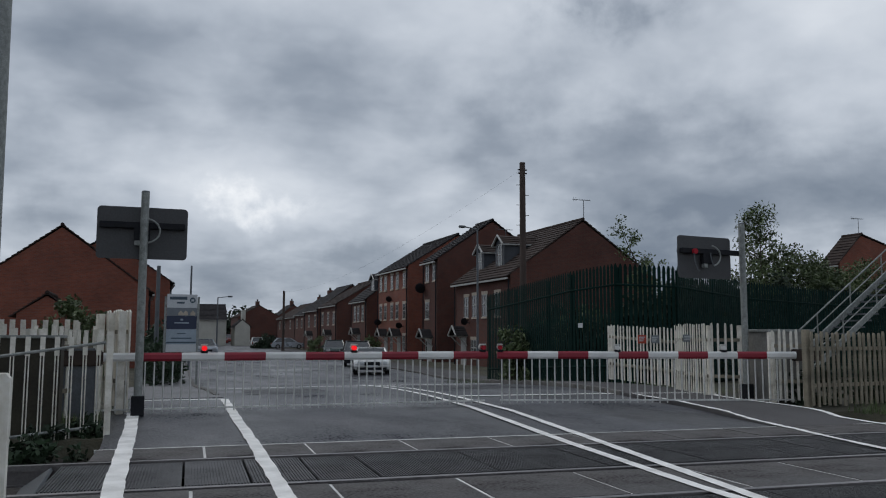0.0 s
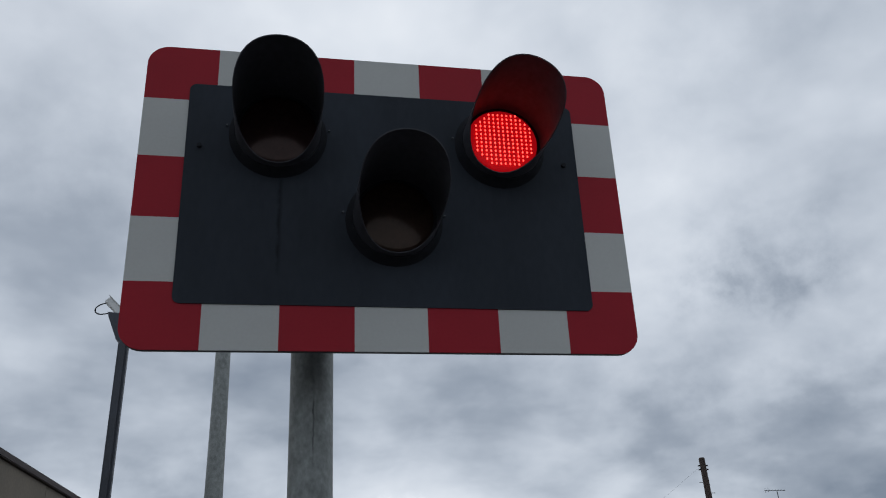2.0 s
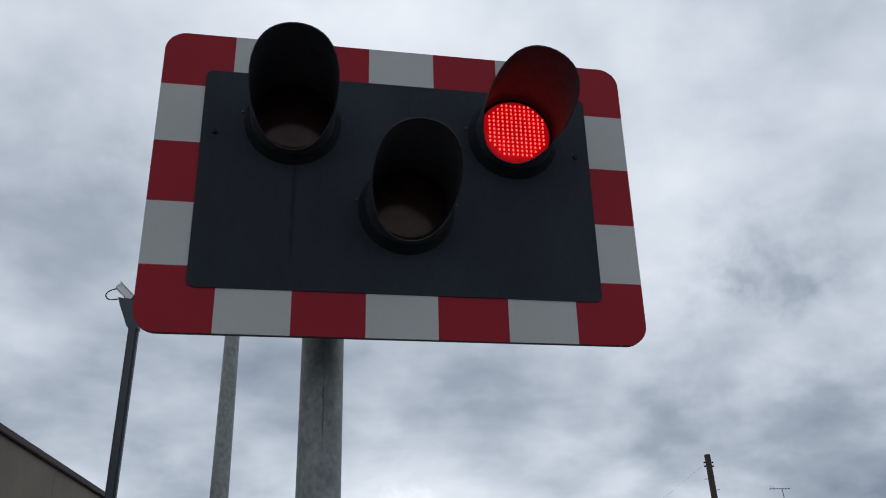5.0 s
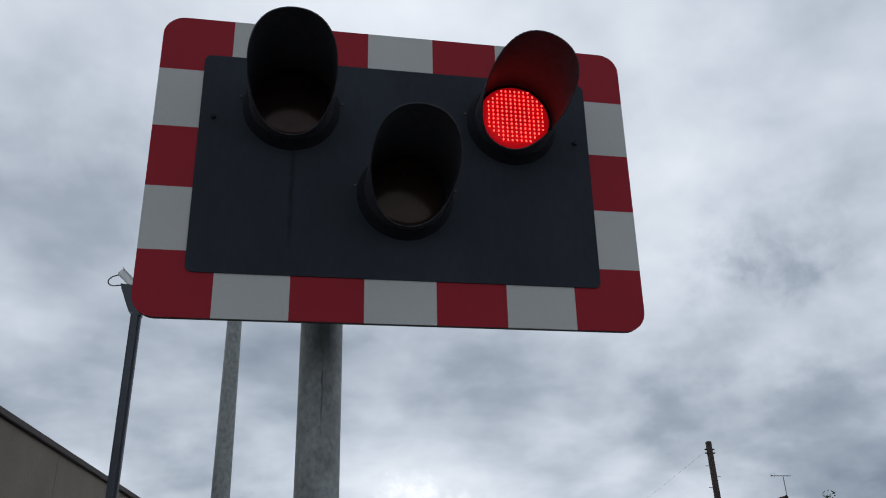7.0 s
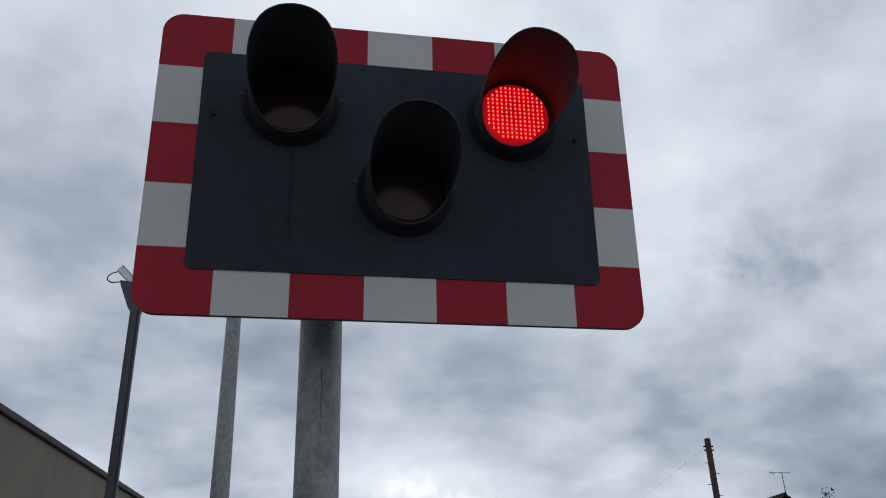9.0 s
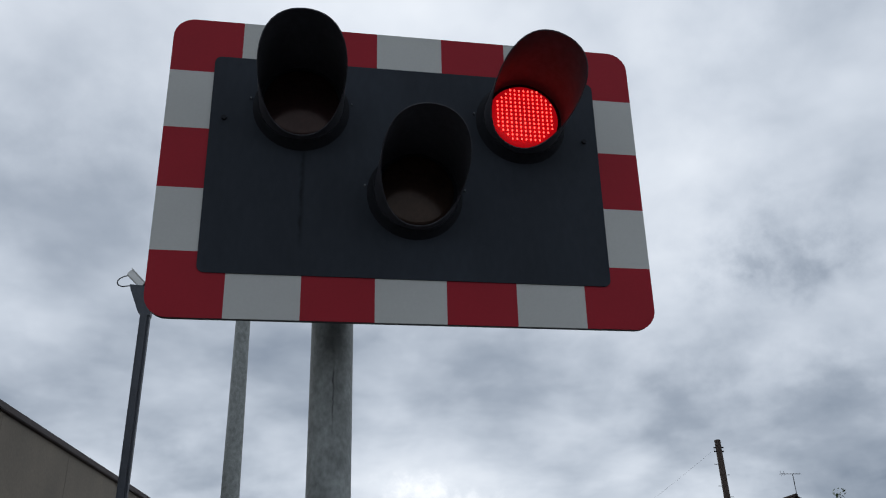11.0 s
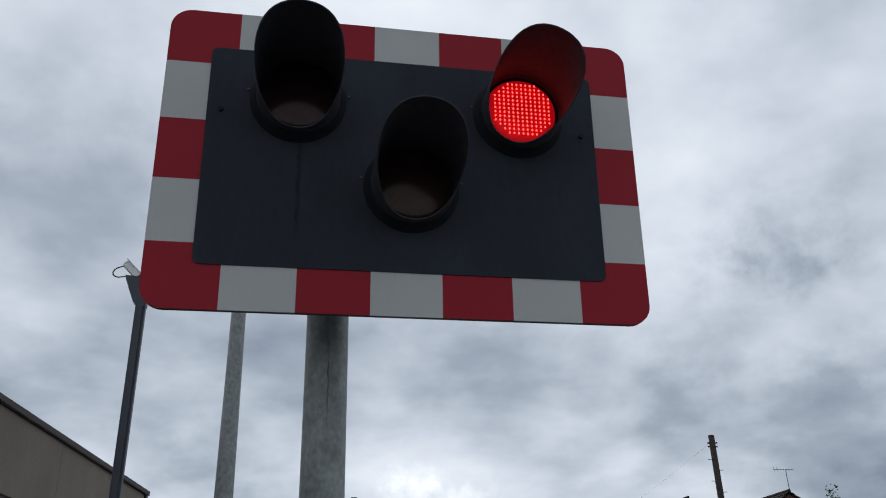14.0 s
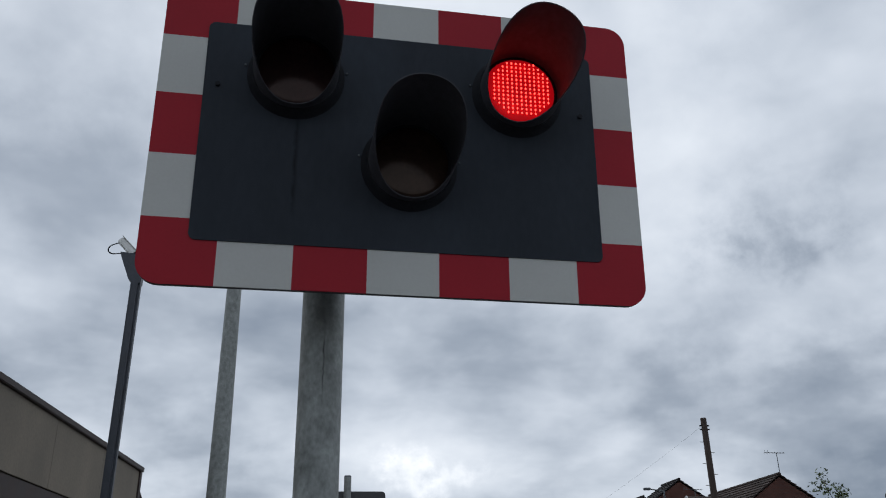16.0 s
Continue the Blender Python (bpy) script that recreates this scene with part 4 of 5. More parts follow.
me = mesh_of("upright", bm, "whitewood")
ang = math.atan2(B.y - A.y, B.x - A.x)
for k in range(24):
    piece("upright", me, t, Matrix.Translation(A.lerp(B, (k + 0.5) / 24)) @ Matrix.Rotation(ang, 4, "Z"))
bm = bmesh.new()
box(bm, -0.035, 0.035, -0.035, 0.035, -0.1, 1.18, 0.006)
part("end_post", bm, "whitewood", t, "white end post")

# tall green palisade
def palisade(label, pts, h, gap=0.155):
    t = thing("palisade_fence", label, "palisade fence", (pts[0][0], pts[0][1], 0))
    bm = bmesh.new()
    prism(bm, [(-0.052, 0), (0.052, 0), (0.052, h - 0.08), (0.014, h), (-0.014, h), (-0.052, h - 0.08)], "y", -0.004, 0.004)
    me = mesh_of("pale", bm, "greensteel")
    bm = bmesh.new()
    box(bm, -0.05, 0.05, -0.03, 0.03, 0, h - 0.1)
    pme = mesh_of("post", bm, "greensteel")
    for (ax, ay), (bx, by) in zip(pts, pts[1:]):
        ang = math.atan2(by - ay, bx - ax)
        L = math.hypot(bx - ax, by - ay)
        n = round(L / gap)
        for k in range(n):
            f = k / n
            x, y = ax + (bx - ax) * f, ay + (by - ay) * f
            base = Matrix.Translation((x - pts[0][0], y - pts[0][1], rise(y))) @ Matrix.Rotation(ang, 4, "Z")
            piece("pale", me, t, base)
            if k % 17 == 0:
                piece("post", pme, t, base @ Matrix.Translation((0.07, 0.05, 0)))
        for z in (0.45, h - 0.55):
            bm = bmesh.new()
            rod(bm, (ax - pts[0][0], ay - pts[0][1], rise(ay) + z), (bx - pts[0][0], by - pts[0][1], rise(by) + z), 0.03, seg=6)
            part("rail", bm, "greensteel", t)
    return t


palisade("tall dark green steel palisade fence", [(11.75, 27.6), (11.33, 20.7), (11.55, 18.7), (13.6, 18.9), (18.3, 21.8), (22.8, 23.3), (40, 27)], 3.1)


# ---- mast, camera pole, poles ----
t = thing("mast", "tall tapered galvanised steel mast beside the fence", "mast", (-1.99, 12.9, 0))
bm = bmesh.new()
rod(bm, (0, 0, 0), (0, 0, 12), 0.172, 0.078, seg=40)
part("shaft", bm, "galv", t, smooth=True)
for z in (1.55, 1.85):
    bm = bmesh.new()
    box(bm, -0.03, 0.05, -0.19, -0.165, z, z + 0.02)
    part("door_hinge", bm, "black", t)

t = thing("camera_pole", "dark square steel pole carrying a white camera", "camera pole", (-3.0, 10.3, 0))
bm = bmesh.new()
box(bm, -0.066, 0.066, -0.066, 0.066, 0, 5.45, 0.03)
part("pole", bm, "navy", t)
bm = bmesh.new()
prism(bm, [(-0.02, 5.40), (0.07, 5.40), (0.09, 5.82), (-0.25, 5.86), (-0.23, 5.78), (-0.10, 5.46)], "y", -0.06, 0.06)
part("bracket", bm, "navy", t, "dark wedge-shaped bracket")
bm = bmesh.new()
box(bm, -0.15, 0.15, -0.05, 0.05, -0.05, 0.05, 0.012)
box(bm, -0.17, 0.14, -0.056, 0.056, 0.051, 0.060, 0.002)
body = part("camera_body", bm, "boomwhite", t, "white weatherproof camera housing")
body.matrix_basis = pose(-0.18, 0, 5.95, 0, 46, 0)
bm = bmesh.new()
box(bm, -0.13, 0.10, -0.04, 0.04, 5.82, 5.90, 0.01)
part("tilt_joint", bm, "black", t)
bm = bmesh.new()
tube_path(bm, [(-0.30 - 0.13 * math.sin(a) - 0.03 * (a - 1.5), 0, 5.93 + 0.085 * math.cos(a)) for a in np.linspace(0.1, 3.1, 12)] + [(-0.24, 0, 5.86)], 0.009)
part("cable", bm, "black", t, "looped black cable")


def pole_with_steps(at, h, r, label, name="telegraph_pole", steps=True, mat="wood_pole"):
    t = thing(name, label, "pole", (at[0], at[1], rise(at[1])))
    bm = bmesh.new()
    rod(bm, (0, 0, 0), (0, 0, h), r, r * 0.78, seg=16)
    part("shaft", bm, mat, t, smooth=True)
    if steps:
        for k in range(9):
            bm = bmesh.new()
            z = h - 0.9 - k * 0.42
            s = 1 if k % 2 else -1
            rod(bm, (0, 0, z), (s * (r + 0.13), 0, z), 0.012, seg=6)
            part("step_iron", bm, "rust", t)
        bm = bmesh.new()
        rod(bm, (0, 0, h), (0, 0, h + 0.06), r * 0.85, r * 0.7, seg=12)
        part("cap", bm, "rust", t)
        bm = bmesh.new()
        for z in (h - 0.25, h - 0.4):
            rod(bm, (-r - 0.05, 0, z), (r + 0.05, 0, z), 0.03, seg=8)
        part("insulator", bm, "black", t)
    return t


pole_with_steps((14.78, 31.0), 8.9, 0.15, "tall brown wooden telegraph pole with step irons")
pole_with_steps((16.2, 100), 7.1, 0.17, "dark wooden telegraph pole down the street", steps=False)
pole_with_steps((2.6, 47), 5.6, 0.06, "thin grey pole behind the estate sign", name="thin_pole", steps=False, mat="galv_dark")
pole_with_steps((0.64, 32.8), 4.4, 0.09, "grey metal post beside the estate sign", name="sign_post", steps=False, mat="galv_dark")


def street_lamp(at, h, reach, label):
    t = thing("street_lamp", label, "street lamp", (at[0], at[1], rise(at[1])), group="street lamps")
    bm = bmesh.new()
    rod(bm, (0, 0, 0), (0, 0, h), 0.075, 0.05, seg=12)
    part("column", bm, "galv_dark", t, smooth=True)
    bm = bmesh.new()
    rod(bm, (0, 0, h - 0.03), (reach, 0, h + 0.08), 0.035, seg=8)
    part("arm", bm, "galv_dark", t)
    bm = bmesh.new()
    box(bm, min(reach, reach * 1.5), max(reach, reach * 1.5), -0.11, 0.11, h + 0.02, h + 0.15, 0.03)
    part("lantern", bm, "galv_dark", t)
    return t


street_lamp((17.9, 43.5), 7.9, -0.75, "grey street lamp on slim column by the houses")
street_lamp((6.6, 77), 5.2, 0.85, "grey street lamp on slim column by the road")


# ---- estate sign ----
t = thing("estate_sign", "tall estate sign of white, navy and pale panels", "sign", (0.85, 30.0, rise(30)))
for x in (0.0, 1.08):
    bm = bmesh.new()
    box(bm, x - 0.035, x + 0.035, -0.05, 0.05, 0, 3.05, 0.006)
    part("post", bm, "galv", t)
z0 = -rise(30)
for lo, hi, mt, lb in ((0.55, 0.82, "signwhite", ""), (0.82, 1.33, "signpale", "pale blue panel"), (1.33, 1.78, "signblue", "navy panel"), (1.78, 2.06, "signgrey", "panel with picture strip"), (2.06, 2.52, "signwhite", "white heading panel")):
    bm = bmesh.new()
    box(bm, 0.045, 1.035, -0.02, 0.02, lo + z0, hi + z0 - 0.004, 0.003)
    part("panel", bm, mt, t, lb)
bm = bmesh.new()
box(bm, 0.13, 0.70, -0.026, -0.021, 2.335 + z0, 2.435 + z0)
part("lettering_bar", bm, "signtext", t)
bm = bmesh.new()
for x0, x1, lo, hi in ((0.36, 0.62, 2.2, 2.26),):
    box(bm, x0, x1, -0.026, -0.021, lo + z0, hi + z0)
part("lettering_bar", bm, "signtext", t)
bm = bmesh.new()
rod(bm, (0.88, -0.02, 2.32 + z0), (0.88, -0.028, 2.32 + z0), 0.095, seg=28)
part("round_mark", bm, "signtext", t, "dark round emblem")
bm = bmesh.new()
box(bm, 0.835, 0.925, -0.032, -0.028, 2.28 + z0, 2.35 + z0)
part("mark_centre", bm, "signwhite", t)
bm = bmesh.new()
for x0, x1, lo, hi in ((0.3, 0.78, 1.52, 1.56), (0.5, 0.58, 1.62, 1.68)):
    box(bm, x0, x1, -0.026, -0.021, lo + z0, hi + z0)
part("lettering_bar", bm, "signpale", t)
bm = bmesh.new()
for x0, x1, lo, hi in ((0.4, 0.68, 1.16, 1.19), (0.2, 0.88, 1.0, 1.04), (0.06, 1.02, 0.85, 0.90)):
    box(bm, x0, x1, -0.026, -0.021, lo + z0, hi + z0)
part("lettering_bar", bm, "signtext", t)
bm = bmesh.new()
for x in (0.5, 0.66, 0.9):
    prism(bm, [(x - 0.08, 1.8 + z0), (x + 0.08, 1.8 + z0), (x + 0.08, 1.88 + z0), (x, 1.97 + z0), (x - 0.08, 1.88 + z0)], "y", -0.027, -0.021)
part("picture_strip", bm, "stone", t)


# ---- houses ----
def slope_roof(bm, a, b, c, d, courses, thick=0.06):
    """Stepped tile courses between the eave a-b and the ridge d-c."""
    a, b, c, d = map(Vector, (a, b, c, d))
    up = (b - a).cross(d - a).normalized()
    if up.z < 0:
        up = -up
    for k in range(courses):
        f0, f1 = k / courses, (k + 1.12) / courses
        f1 = min(1.0, f1)
        p = [a.lerp(d, f0) + up * thick * 1.5, b.lerp(c, f0) + up * thick * 1.5, b.lerp(c, f1) + up * thick * 0.6, a.lerp(d, f1) + up * thick * 0.6]
        q = [x - up * thick for x in p]
        hi, lo = [bm.verts.new(x) for x in p], [bm.verts.new(x) for x in q]
        bm.faces.new(hi)
        bm.faces.new(lo[::-1])
        for i in range(4):
            j = (i + 1) % 4
            bm.faces.new((lo[i], lo[j], hi[j], hi[i]))


def window(parent, x, y, z0, z1, w, s, lintel=True, bars=1, sill=True):
    """A framed window on a wall whose face is the plane x; s: the way the wall faces along x."""
    f = 0.045
    w = w * 0.78
    lo, hi = sorted((x - s * 0.03, x + s * 0.035))
    bm = bmesh.new()
    ring = []
    for xx in (lo, hi):
        for i in (0, f):
            ring.append([bm.verts.new((xx, yy, zz)) for yy, zz in ((y - w / 2 + i, z0 + i), (y + w / 2 - i, z0 + i), (y + w / 2 - i, z1 - i), (y - w / 2 + i, z1 - i))])
    for i in range(4):
        j = (i + 1) % 4
        for p, q in ((0, 1), (1, 3), (3, 2), (2, 0)):
            bm.faces.new((ring[p][i], ring[p][j], ring[q][j], ring[q][i]))
    win = part("window", bm, "upvc", parent)
    bars_at = [(y - w / 2 + f, y + w / 2 - f, z0 + (z1 - z0) * 0.55 - 0.035, z0 + (z1 - z0) * 0.55 + 0.035)]
    for k in range(bars):
        yy = y - w / 2 + w * (k + 1) / (bars + 1)
        bars_at.append((yy - 0.025, yy + 0.025, z0 + f, z1 - f))
    for k, (ya, yb, za, zb) in enumerate(bars_at):
        bm = bmesh.new()
        box(bm, lo + 0.002 * k, hi - 0.004 - 0.003 * k, ya, yb, za, zb)
        part("glazing_bar", bm, "upvc", win)
    bm = bmesh.new()
    lo, hi = sorted((x + s * 0.004, x + s * 0.012))
    box(bm, lo, hi, y - w / 2 + 0.01, y + w / 2 - 0.01, z0 + 0.01, z1 - 0.01)
    part("pane", bm, "glass", win)
    if lintel:
        bm = bmesh.new()
        lo, hi = sorted((x - s * 0.05, x + s * 0.02))
        box(bm, lo, hi, y - w / 2 - 0.1, y + w / 2 + 0.1, z1 + 0.005, z1 + 0.2)
        part("lintel", bm, "stone", win)
    if sill:
        bm = bmesh.new()
        lo, hi = sorted((x - s * 0.05, x + s * 0.07))
        box(bm, lo, hi, y - w / 2 - 0.07, y + w / 2 + 0.07, z0 - 0.11, z0 - 0.005)
        part("sill", bm, "stone", win)


def canopy(parent, x, y, z, s, w=1.5):
    """A little pitched porch roof on brackets, with the door below it."""
    bm = bmesh.new()
    r = 0.85
    slope_roof(bm, (x + s * r, y - w / 2, z), (x, y - w / 2, z), (x, y, z + 0.62), (x + s * r, y, z + 0.62), 4, 0.04)
    slope_roof(bm, (x + s * r, y + w / 2, z), (x, y + w / 2, z), (x, y, z + 0.62), (x + s * r, y, z + 0.62), 4, 0.04)
    c = tagged(part("porch_roof", bm, "tile", parent), kind="stuff")
    bm = bmesh.new()
    for sy in (-1, 1):
        rod(bm, (x + s * r, y + sy * w / 2, z), (x + s * r, y, z + 0.66), 0.06, seg=6)
        rod(bm, (x, y + sy * w * 0.42, z - 0.65), (x + s * r * 0.8, y + sy * w * 0.42, z - 0.02), 0.045, seg=6)
        rod(bm, (x, y + sy * w * 0.42, z - 0.02), (x + s * r, y + sy * w * 0.42, z - 0.02), 0.045, seg=6)
    part("bracket", bm, "upvc", c, "white porch bracket and bargeboard")
    bm = bmesh.new()
    lo, hi = sorted((x - s * 0.02, x + s * 0.03))
    box(bm, lo, hi, y - 0.48, y + 0.48, z - 2.15, z - 0.1)
    part("door", bm, "upvc", parent)


def dish(parent, x, y, z, s, r=0.36):
    bm = bmesh.new()
    rod(bm, (x, y, z), (x + s * 0.35, y, z + 0.05), 0.03, seg=6)
    bmesh.ops.create_uvsphere(bm, u_segments=18, v_segments=8, radius=r, matrix=Matrix.Translation((x + s * 0.4, y - 0.1, z + 0.08)) @ Matrix.Rotation(radians(35), 4, "Z") @ Matrix.Diagonal((1.2, 0.16, 0.7, 1)))
    part("satellite_dish", bm, "black", parent, "dark satellite dish", smooth=True)


def aerial(parent, x, y, z, h=1.7):
    bm = bmesh.new()
    rod(bm, (x, y, z - 0.3), (x, y, z + h), 0.022, seg=6)
    rod(bm, (x - 0.75, y, z + h), (x + 0.5, y, z + h - 0.02), 0.016, seg=6)
    for k in range(7):
        xx = x - 0.7 + k * 0.18
        rod(bm, (xx, y - 0.16, z + h), (xx, y + 0.16, z + h), 0.009, seg=5)
        rod(bm, (xx, y, z + h - 0.12 * (k < 2)), (xx, y, z + h + 0.14 * (k < 2) + 0.01), 0.009, seg=5)
    part("aerial", bm, "galv_dark", parent, "thin television aerial")


def house(label, xf, xb, y0, y1, eave, ridge, brick, roof, windows=(), canopies=(), dishes=(), dormers=(), aerials=(), base=None, ridge_x=None, verge="upvc", bars=1, pipes=True, chimney=None, turned=False):
    """A brick house, gable ends along the street; xf: the front face, xb: the back one."""
    s = 1 if xf > xb else -1
    base = rise((y0 + y1) / 2) - 0.15 if base is None else base
    lo, hi = sorted((xf, xb))
    rx = (lo + hi) / 2 if ridge_x is None else ridge_x
    h = thing("house", label, "house", (0, 0, 0), group="brick houses along the street")
    bm = bmesh.new()
    prism(bm, [(lo, base), (hi, base), (hi, eave), (rx, ridge - 0.1), (lo, eave)], "y", y0, y1)
    part("wall", bm, brick, h)
    over = 0.3
    ya, yb = y0 - 0.08, y1 + 0.08
    for k, xe in enumerate((lo, hi)):
        sx = -1 if k == 0 else 1
        drop = over * (ridge - eave) / abs(rx - xe)
        bm = bmesh.new()
        n = max(8, int(math.hypot(abs(rx - xe) + over, ridge - eave) / 0.34))
        slope_roof(bm, (xe + sx * over, ya, eave - drop), (xe + sx * over, yb, eave - drop), (rx, yb, ridge), (rx, ya, ridge), n)
        tagged(part("roof", bm, roof, h, "tiled roof slope"), kind="stuff")
    bm = bmesh.new()
    rod(bm, (rx, ya, ridge + 0.05), (rx, yb, ridge + 0.05), 0.11, seg=8)
    part("ridge_tiles", bm, roof, h)
    bm = bmesh.new()
    drop = over * (ridge - eave) / abs(rx - xf)
    a, b = sorted((xf + s * 0.22, xf + s * 0.34))
    box(bm, a, b, ya, yb, eave - drop - 0.13, eave - drop - 0.02)
    part("fascia", bm, verge, h, "white fascia and gutter")
    if pipes:
        for yy in (y0 + 0.12, y1 - 0.12):
            bm = bmesh.new()
            rod(bm, (xf + s * 0.08, yy, base), (xf + s * 0.08, yy, eave - drop - 0.1), 0.05, seg=8)
            part("downpipe", bm, "black", h)
    for y, z0, z1, w in windows:
        window(h, xf, y, z0, z1, w, s, bars=bars)
    for y, z in canopies:
        canopy(h, xf, y, z, s)
    for y, z, r in dishes:
        dish(h, xf, y, z, s, r)
    for yc, zb, zt, w in dormers:
        xd = xf - s * 1.05
        xr = xd - s * 3.2
        a, b = sorted((xd, xr))
        bm = bmesh.new()
        prism(bm, [(yc - w / 2, zb), (yc + w / 2, zb), (yc + w / 2, zt - 0.45), (yc, zt - 0.05), (yc - w / 2, zt - 0.45)], "x", a, b)
        d = part("dormer", bm, "slate_face", h, "grey clad dormer")
        bm = bmesh.new()
        for sy in (-1, 1):
            slope_roof(bm, (xd + s * 0.15, yc + sy * (w / 2 + 0.15), zt - 0.58), (xr, yc + sy * (w / 2 + 0.15), zt - 0.58), (xr, yc, zt), (xd + s * 0.15, yc, zt), 4, 0.05)
        tagged(part("dormer_roof", bm, roof, d), kind="stuff")
        bm = bmesh.new()
        for sy in (-1, 1):
            rod(bm, (xd + s * 0.17, yc + sy * (w / 2 + 0.15), zt - 0.6), (xd + s * 0.17, yc, zt + 0.02), 0.07, seg=6)
            rod(bm, (xd + s * 0.15, yc + sy * (w / 2 + 0.16), zt - 0.62), (xr, yc + sy * (w / 2 + 0.16), zt - 0.62), 0.055, seg=6)
        part("bargeboard", bm, "upvc", d)
        window(d.parent, xd, yc, zb + 0.15, zt - 0.55, w * 0.72, s, lintel=False, sill=False)
    for x, y, z, hh in aerials:
        aerial(h, x, y, z, hh)
    if turned:
        p = Matrix.Translation(((lo + hi) / 2, (y0 + y1) / 2, 0))
        h.matrix_world = p @ Matrix.Rotation(radians(90), 4, "Z") @ p.inverted()
    if chimney:
        x, y, z = chimney
        bm = bmesh.new()
        box(bm, x - 0.35, x + 0.35, y - 0.5, y + 0.5, z - 1.2, z + 0.9, 0.02)
        c = part("chimney", bm, brick, h)
        for dy in (-0.25, 0.25):
            bm = bmesh.new()
            rod(bm, (x, y + dy, z + 0.9), (x, y + dy, z + 1.3), 0.12, 0.1, seg=10)
            part("chimney_pot", bm, "tile_brown", c)
    return h


house("brown brick house with two grey dormers behind green palisade", 20.4, 30.2, 44.5, 53.6, 4.75, 8.15, "brick_dark", "tile_brown",
      windows=[(51.5, 2.3, 3.65, 1.0), (50.05, 2.3, 3.7, 1.0), (48.4, 2.3, 3.7, 1.0), (50.2, -0.3, 0.85, 1.2), (46.4, 2.3, 3.7, 1.0)],
      canopies=[(52.0, 1.1)], dishes=[(51.0, 1.95, 0.34)], dormers=[(51.7, 5.2, 7.2, 1.35), (48.4, 5.3, 7.45, 1.35)], aerials=[(25.5, 44.8, 8.0, 1.45), (22.6, 50, 6.9, 1.2)], ridge_x=25.25)
house("tall three-storey dark brick house with porch roof", 20.4, 29.2, 57.3, 60.4, 6.75, 9.75, "brick_dark", "tile",
      windows=[(59.5, 5.15, 6.35, 1.0), (57.95, 5.15, 6.3, 0.8), (59.5, 2.35, 3.6, 1.1), (59.4, -0.2, 0.8, 1.1)], canopies=[(58.9, 0.95)], dishes=[(60.1, 4.6, 0.55)], ridge_x=24.8)
house("three-storey orange brick terrace with pale lintels", 20.7, 29.6, 65.3, 74.3, 6.85, 9.6, "brick", "tile",
      windows=[(y, z0, z1, 0.95) for y in (66.3, 68.3, 69.9, 71.9, 73.4) for z0, z1 in ((5.1, 6.3), (2.5, 3.75))] + [(66.3, -0.2, 1.1, 0.9), (69.9, -0.2, 1.1, 0.9)],
      canopies=[(67.7, 1.05), (71.6, 1.05)], dishes=[(69.6, 4.15, 0.36), (66.6, 1.85, 0.36), (73.2, 2.2, 0.4)], ridge_x=25.1)
house("dark brick house with one dormer further along", 20.9, 29.5, 79.2, 85.3, 4.7, 8.0, "brick_dark", "tile",
      windows=[(83.9, 2.5, 3.9, 1.0), (82.5, 2.5, 3.9, 1.0), (80.7, 2.5, 3.9, 1.0)], canopies=[(82.2, 1.2)], dormers=[(80.9, 5.1, 7.2, 1.6)])
house("brick house with brown roof further along the street", 20.6, 29.8, 91, 99.5, 4.6, 7.3, "brick_dark", "tile_brown",
      windows=[(98.5, 2.3, 3.6, 1.1), (95.4, 2.3, 3.6, 1.1), (92.5, 2.3, 3.6, 1.1)], canopies=[(94.0, 1.1)])
house("small brick house with dark roof down the street", 21.0, 29.6, 103, 112, 4.4, 7.4, "brick_dark", "tile", windows=[(109, 2.2, 3.5, 1.2), (105, 2.2, 3.5, 1.2), (109, -0.3, 1.2, 1.6)], canopies=[(107, 1.0)])
house("brick terrace with dark roof far down the street", 23.0, 31, 116, 131, 4.3, 6.9, "brick_dark", "tile", windows=[(y, 2.2, 3.4, 1.2) for y in (118, 121, 125, 129)], chimney=(27, 124, 6.9))
house("far brick terrace with chimney near the street's end", 24.5, 33, 136, 158, 4.2, 6.6, "brick_dark", "tile_brown", windows=[(y, 2.2, 3.4, 1.3) for y in (139, 144, 150, 155)], chimney=(28.7, 140, 6.6))
house("large red brick house with plain gable beyond the fence", 0.5, -9.0, 52, 59.5, 3.75, 7.35, "brick", "tile_brown", windows=[(54.0, 0.9, 2.2, 1.1), (57.0, 0.9, 2.2, 1.1)], ridge_x=-4.3, verge="upvc")
house("red brick house with small windows behind the estate sign", 2.0, -6.6, 62, 71, 4.9, 7.9, "brick", "tile", windows=[(64.2, 3.2, 4.4, 1.0), (67.0, 3.2, 4.4, 1.0), (64.2, 0.3, 1.6, 1.1)], ridge_x=-2.4)
house("low brick garage with tiled gable against the large house", -2.9, -5.5, 44.5, 49, 2.15, 3.1, "brick", "tile_brown", pipes=False, ridge_x=-4.2)
house("brick house with aerial behind the trees", 50.9, 60.5, 50, 51.8, 6.9, 9.1, "brick", "tile_brown", ridge_x=53.2, aerials=[(53.3, 50.3, 9.0, 1.4)], base=-1)
house("white rendered cottage at the street's end", 8.5, 15.0, 149, 154, 3.9, 6.3, "render_white", "tile", pipes=False, turned=True)
house("pale cottage with tall chimney at the street's end", 15.5, 18.0, 146, 152, 2.6, 3.7, "render_white", "tile", pipes=False, chimney=(16.9, 147, 4.4))
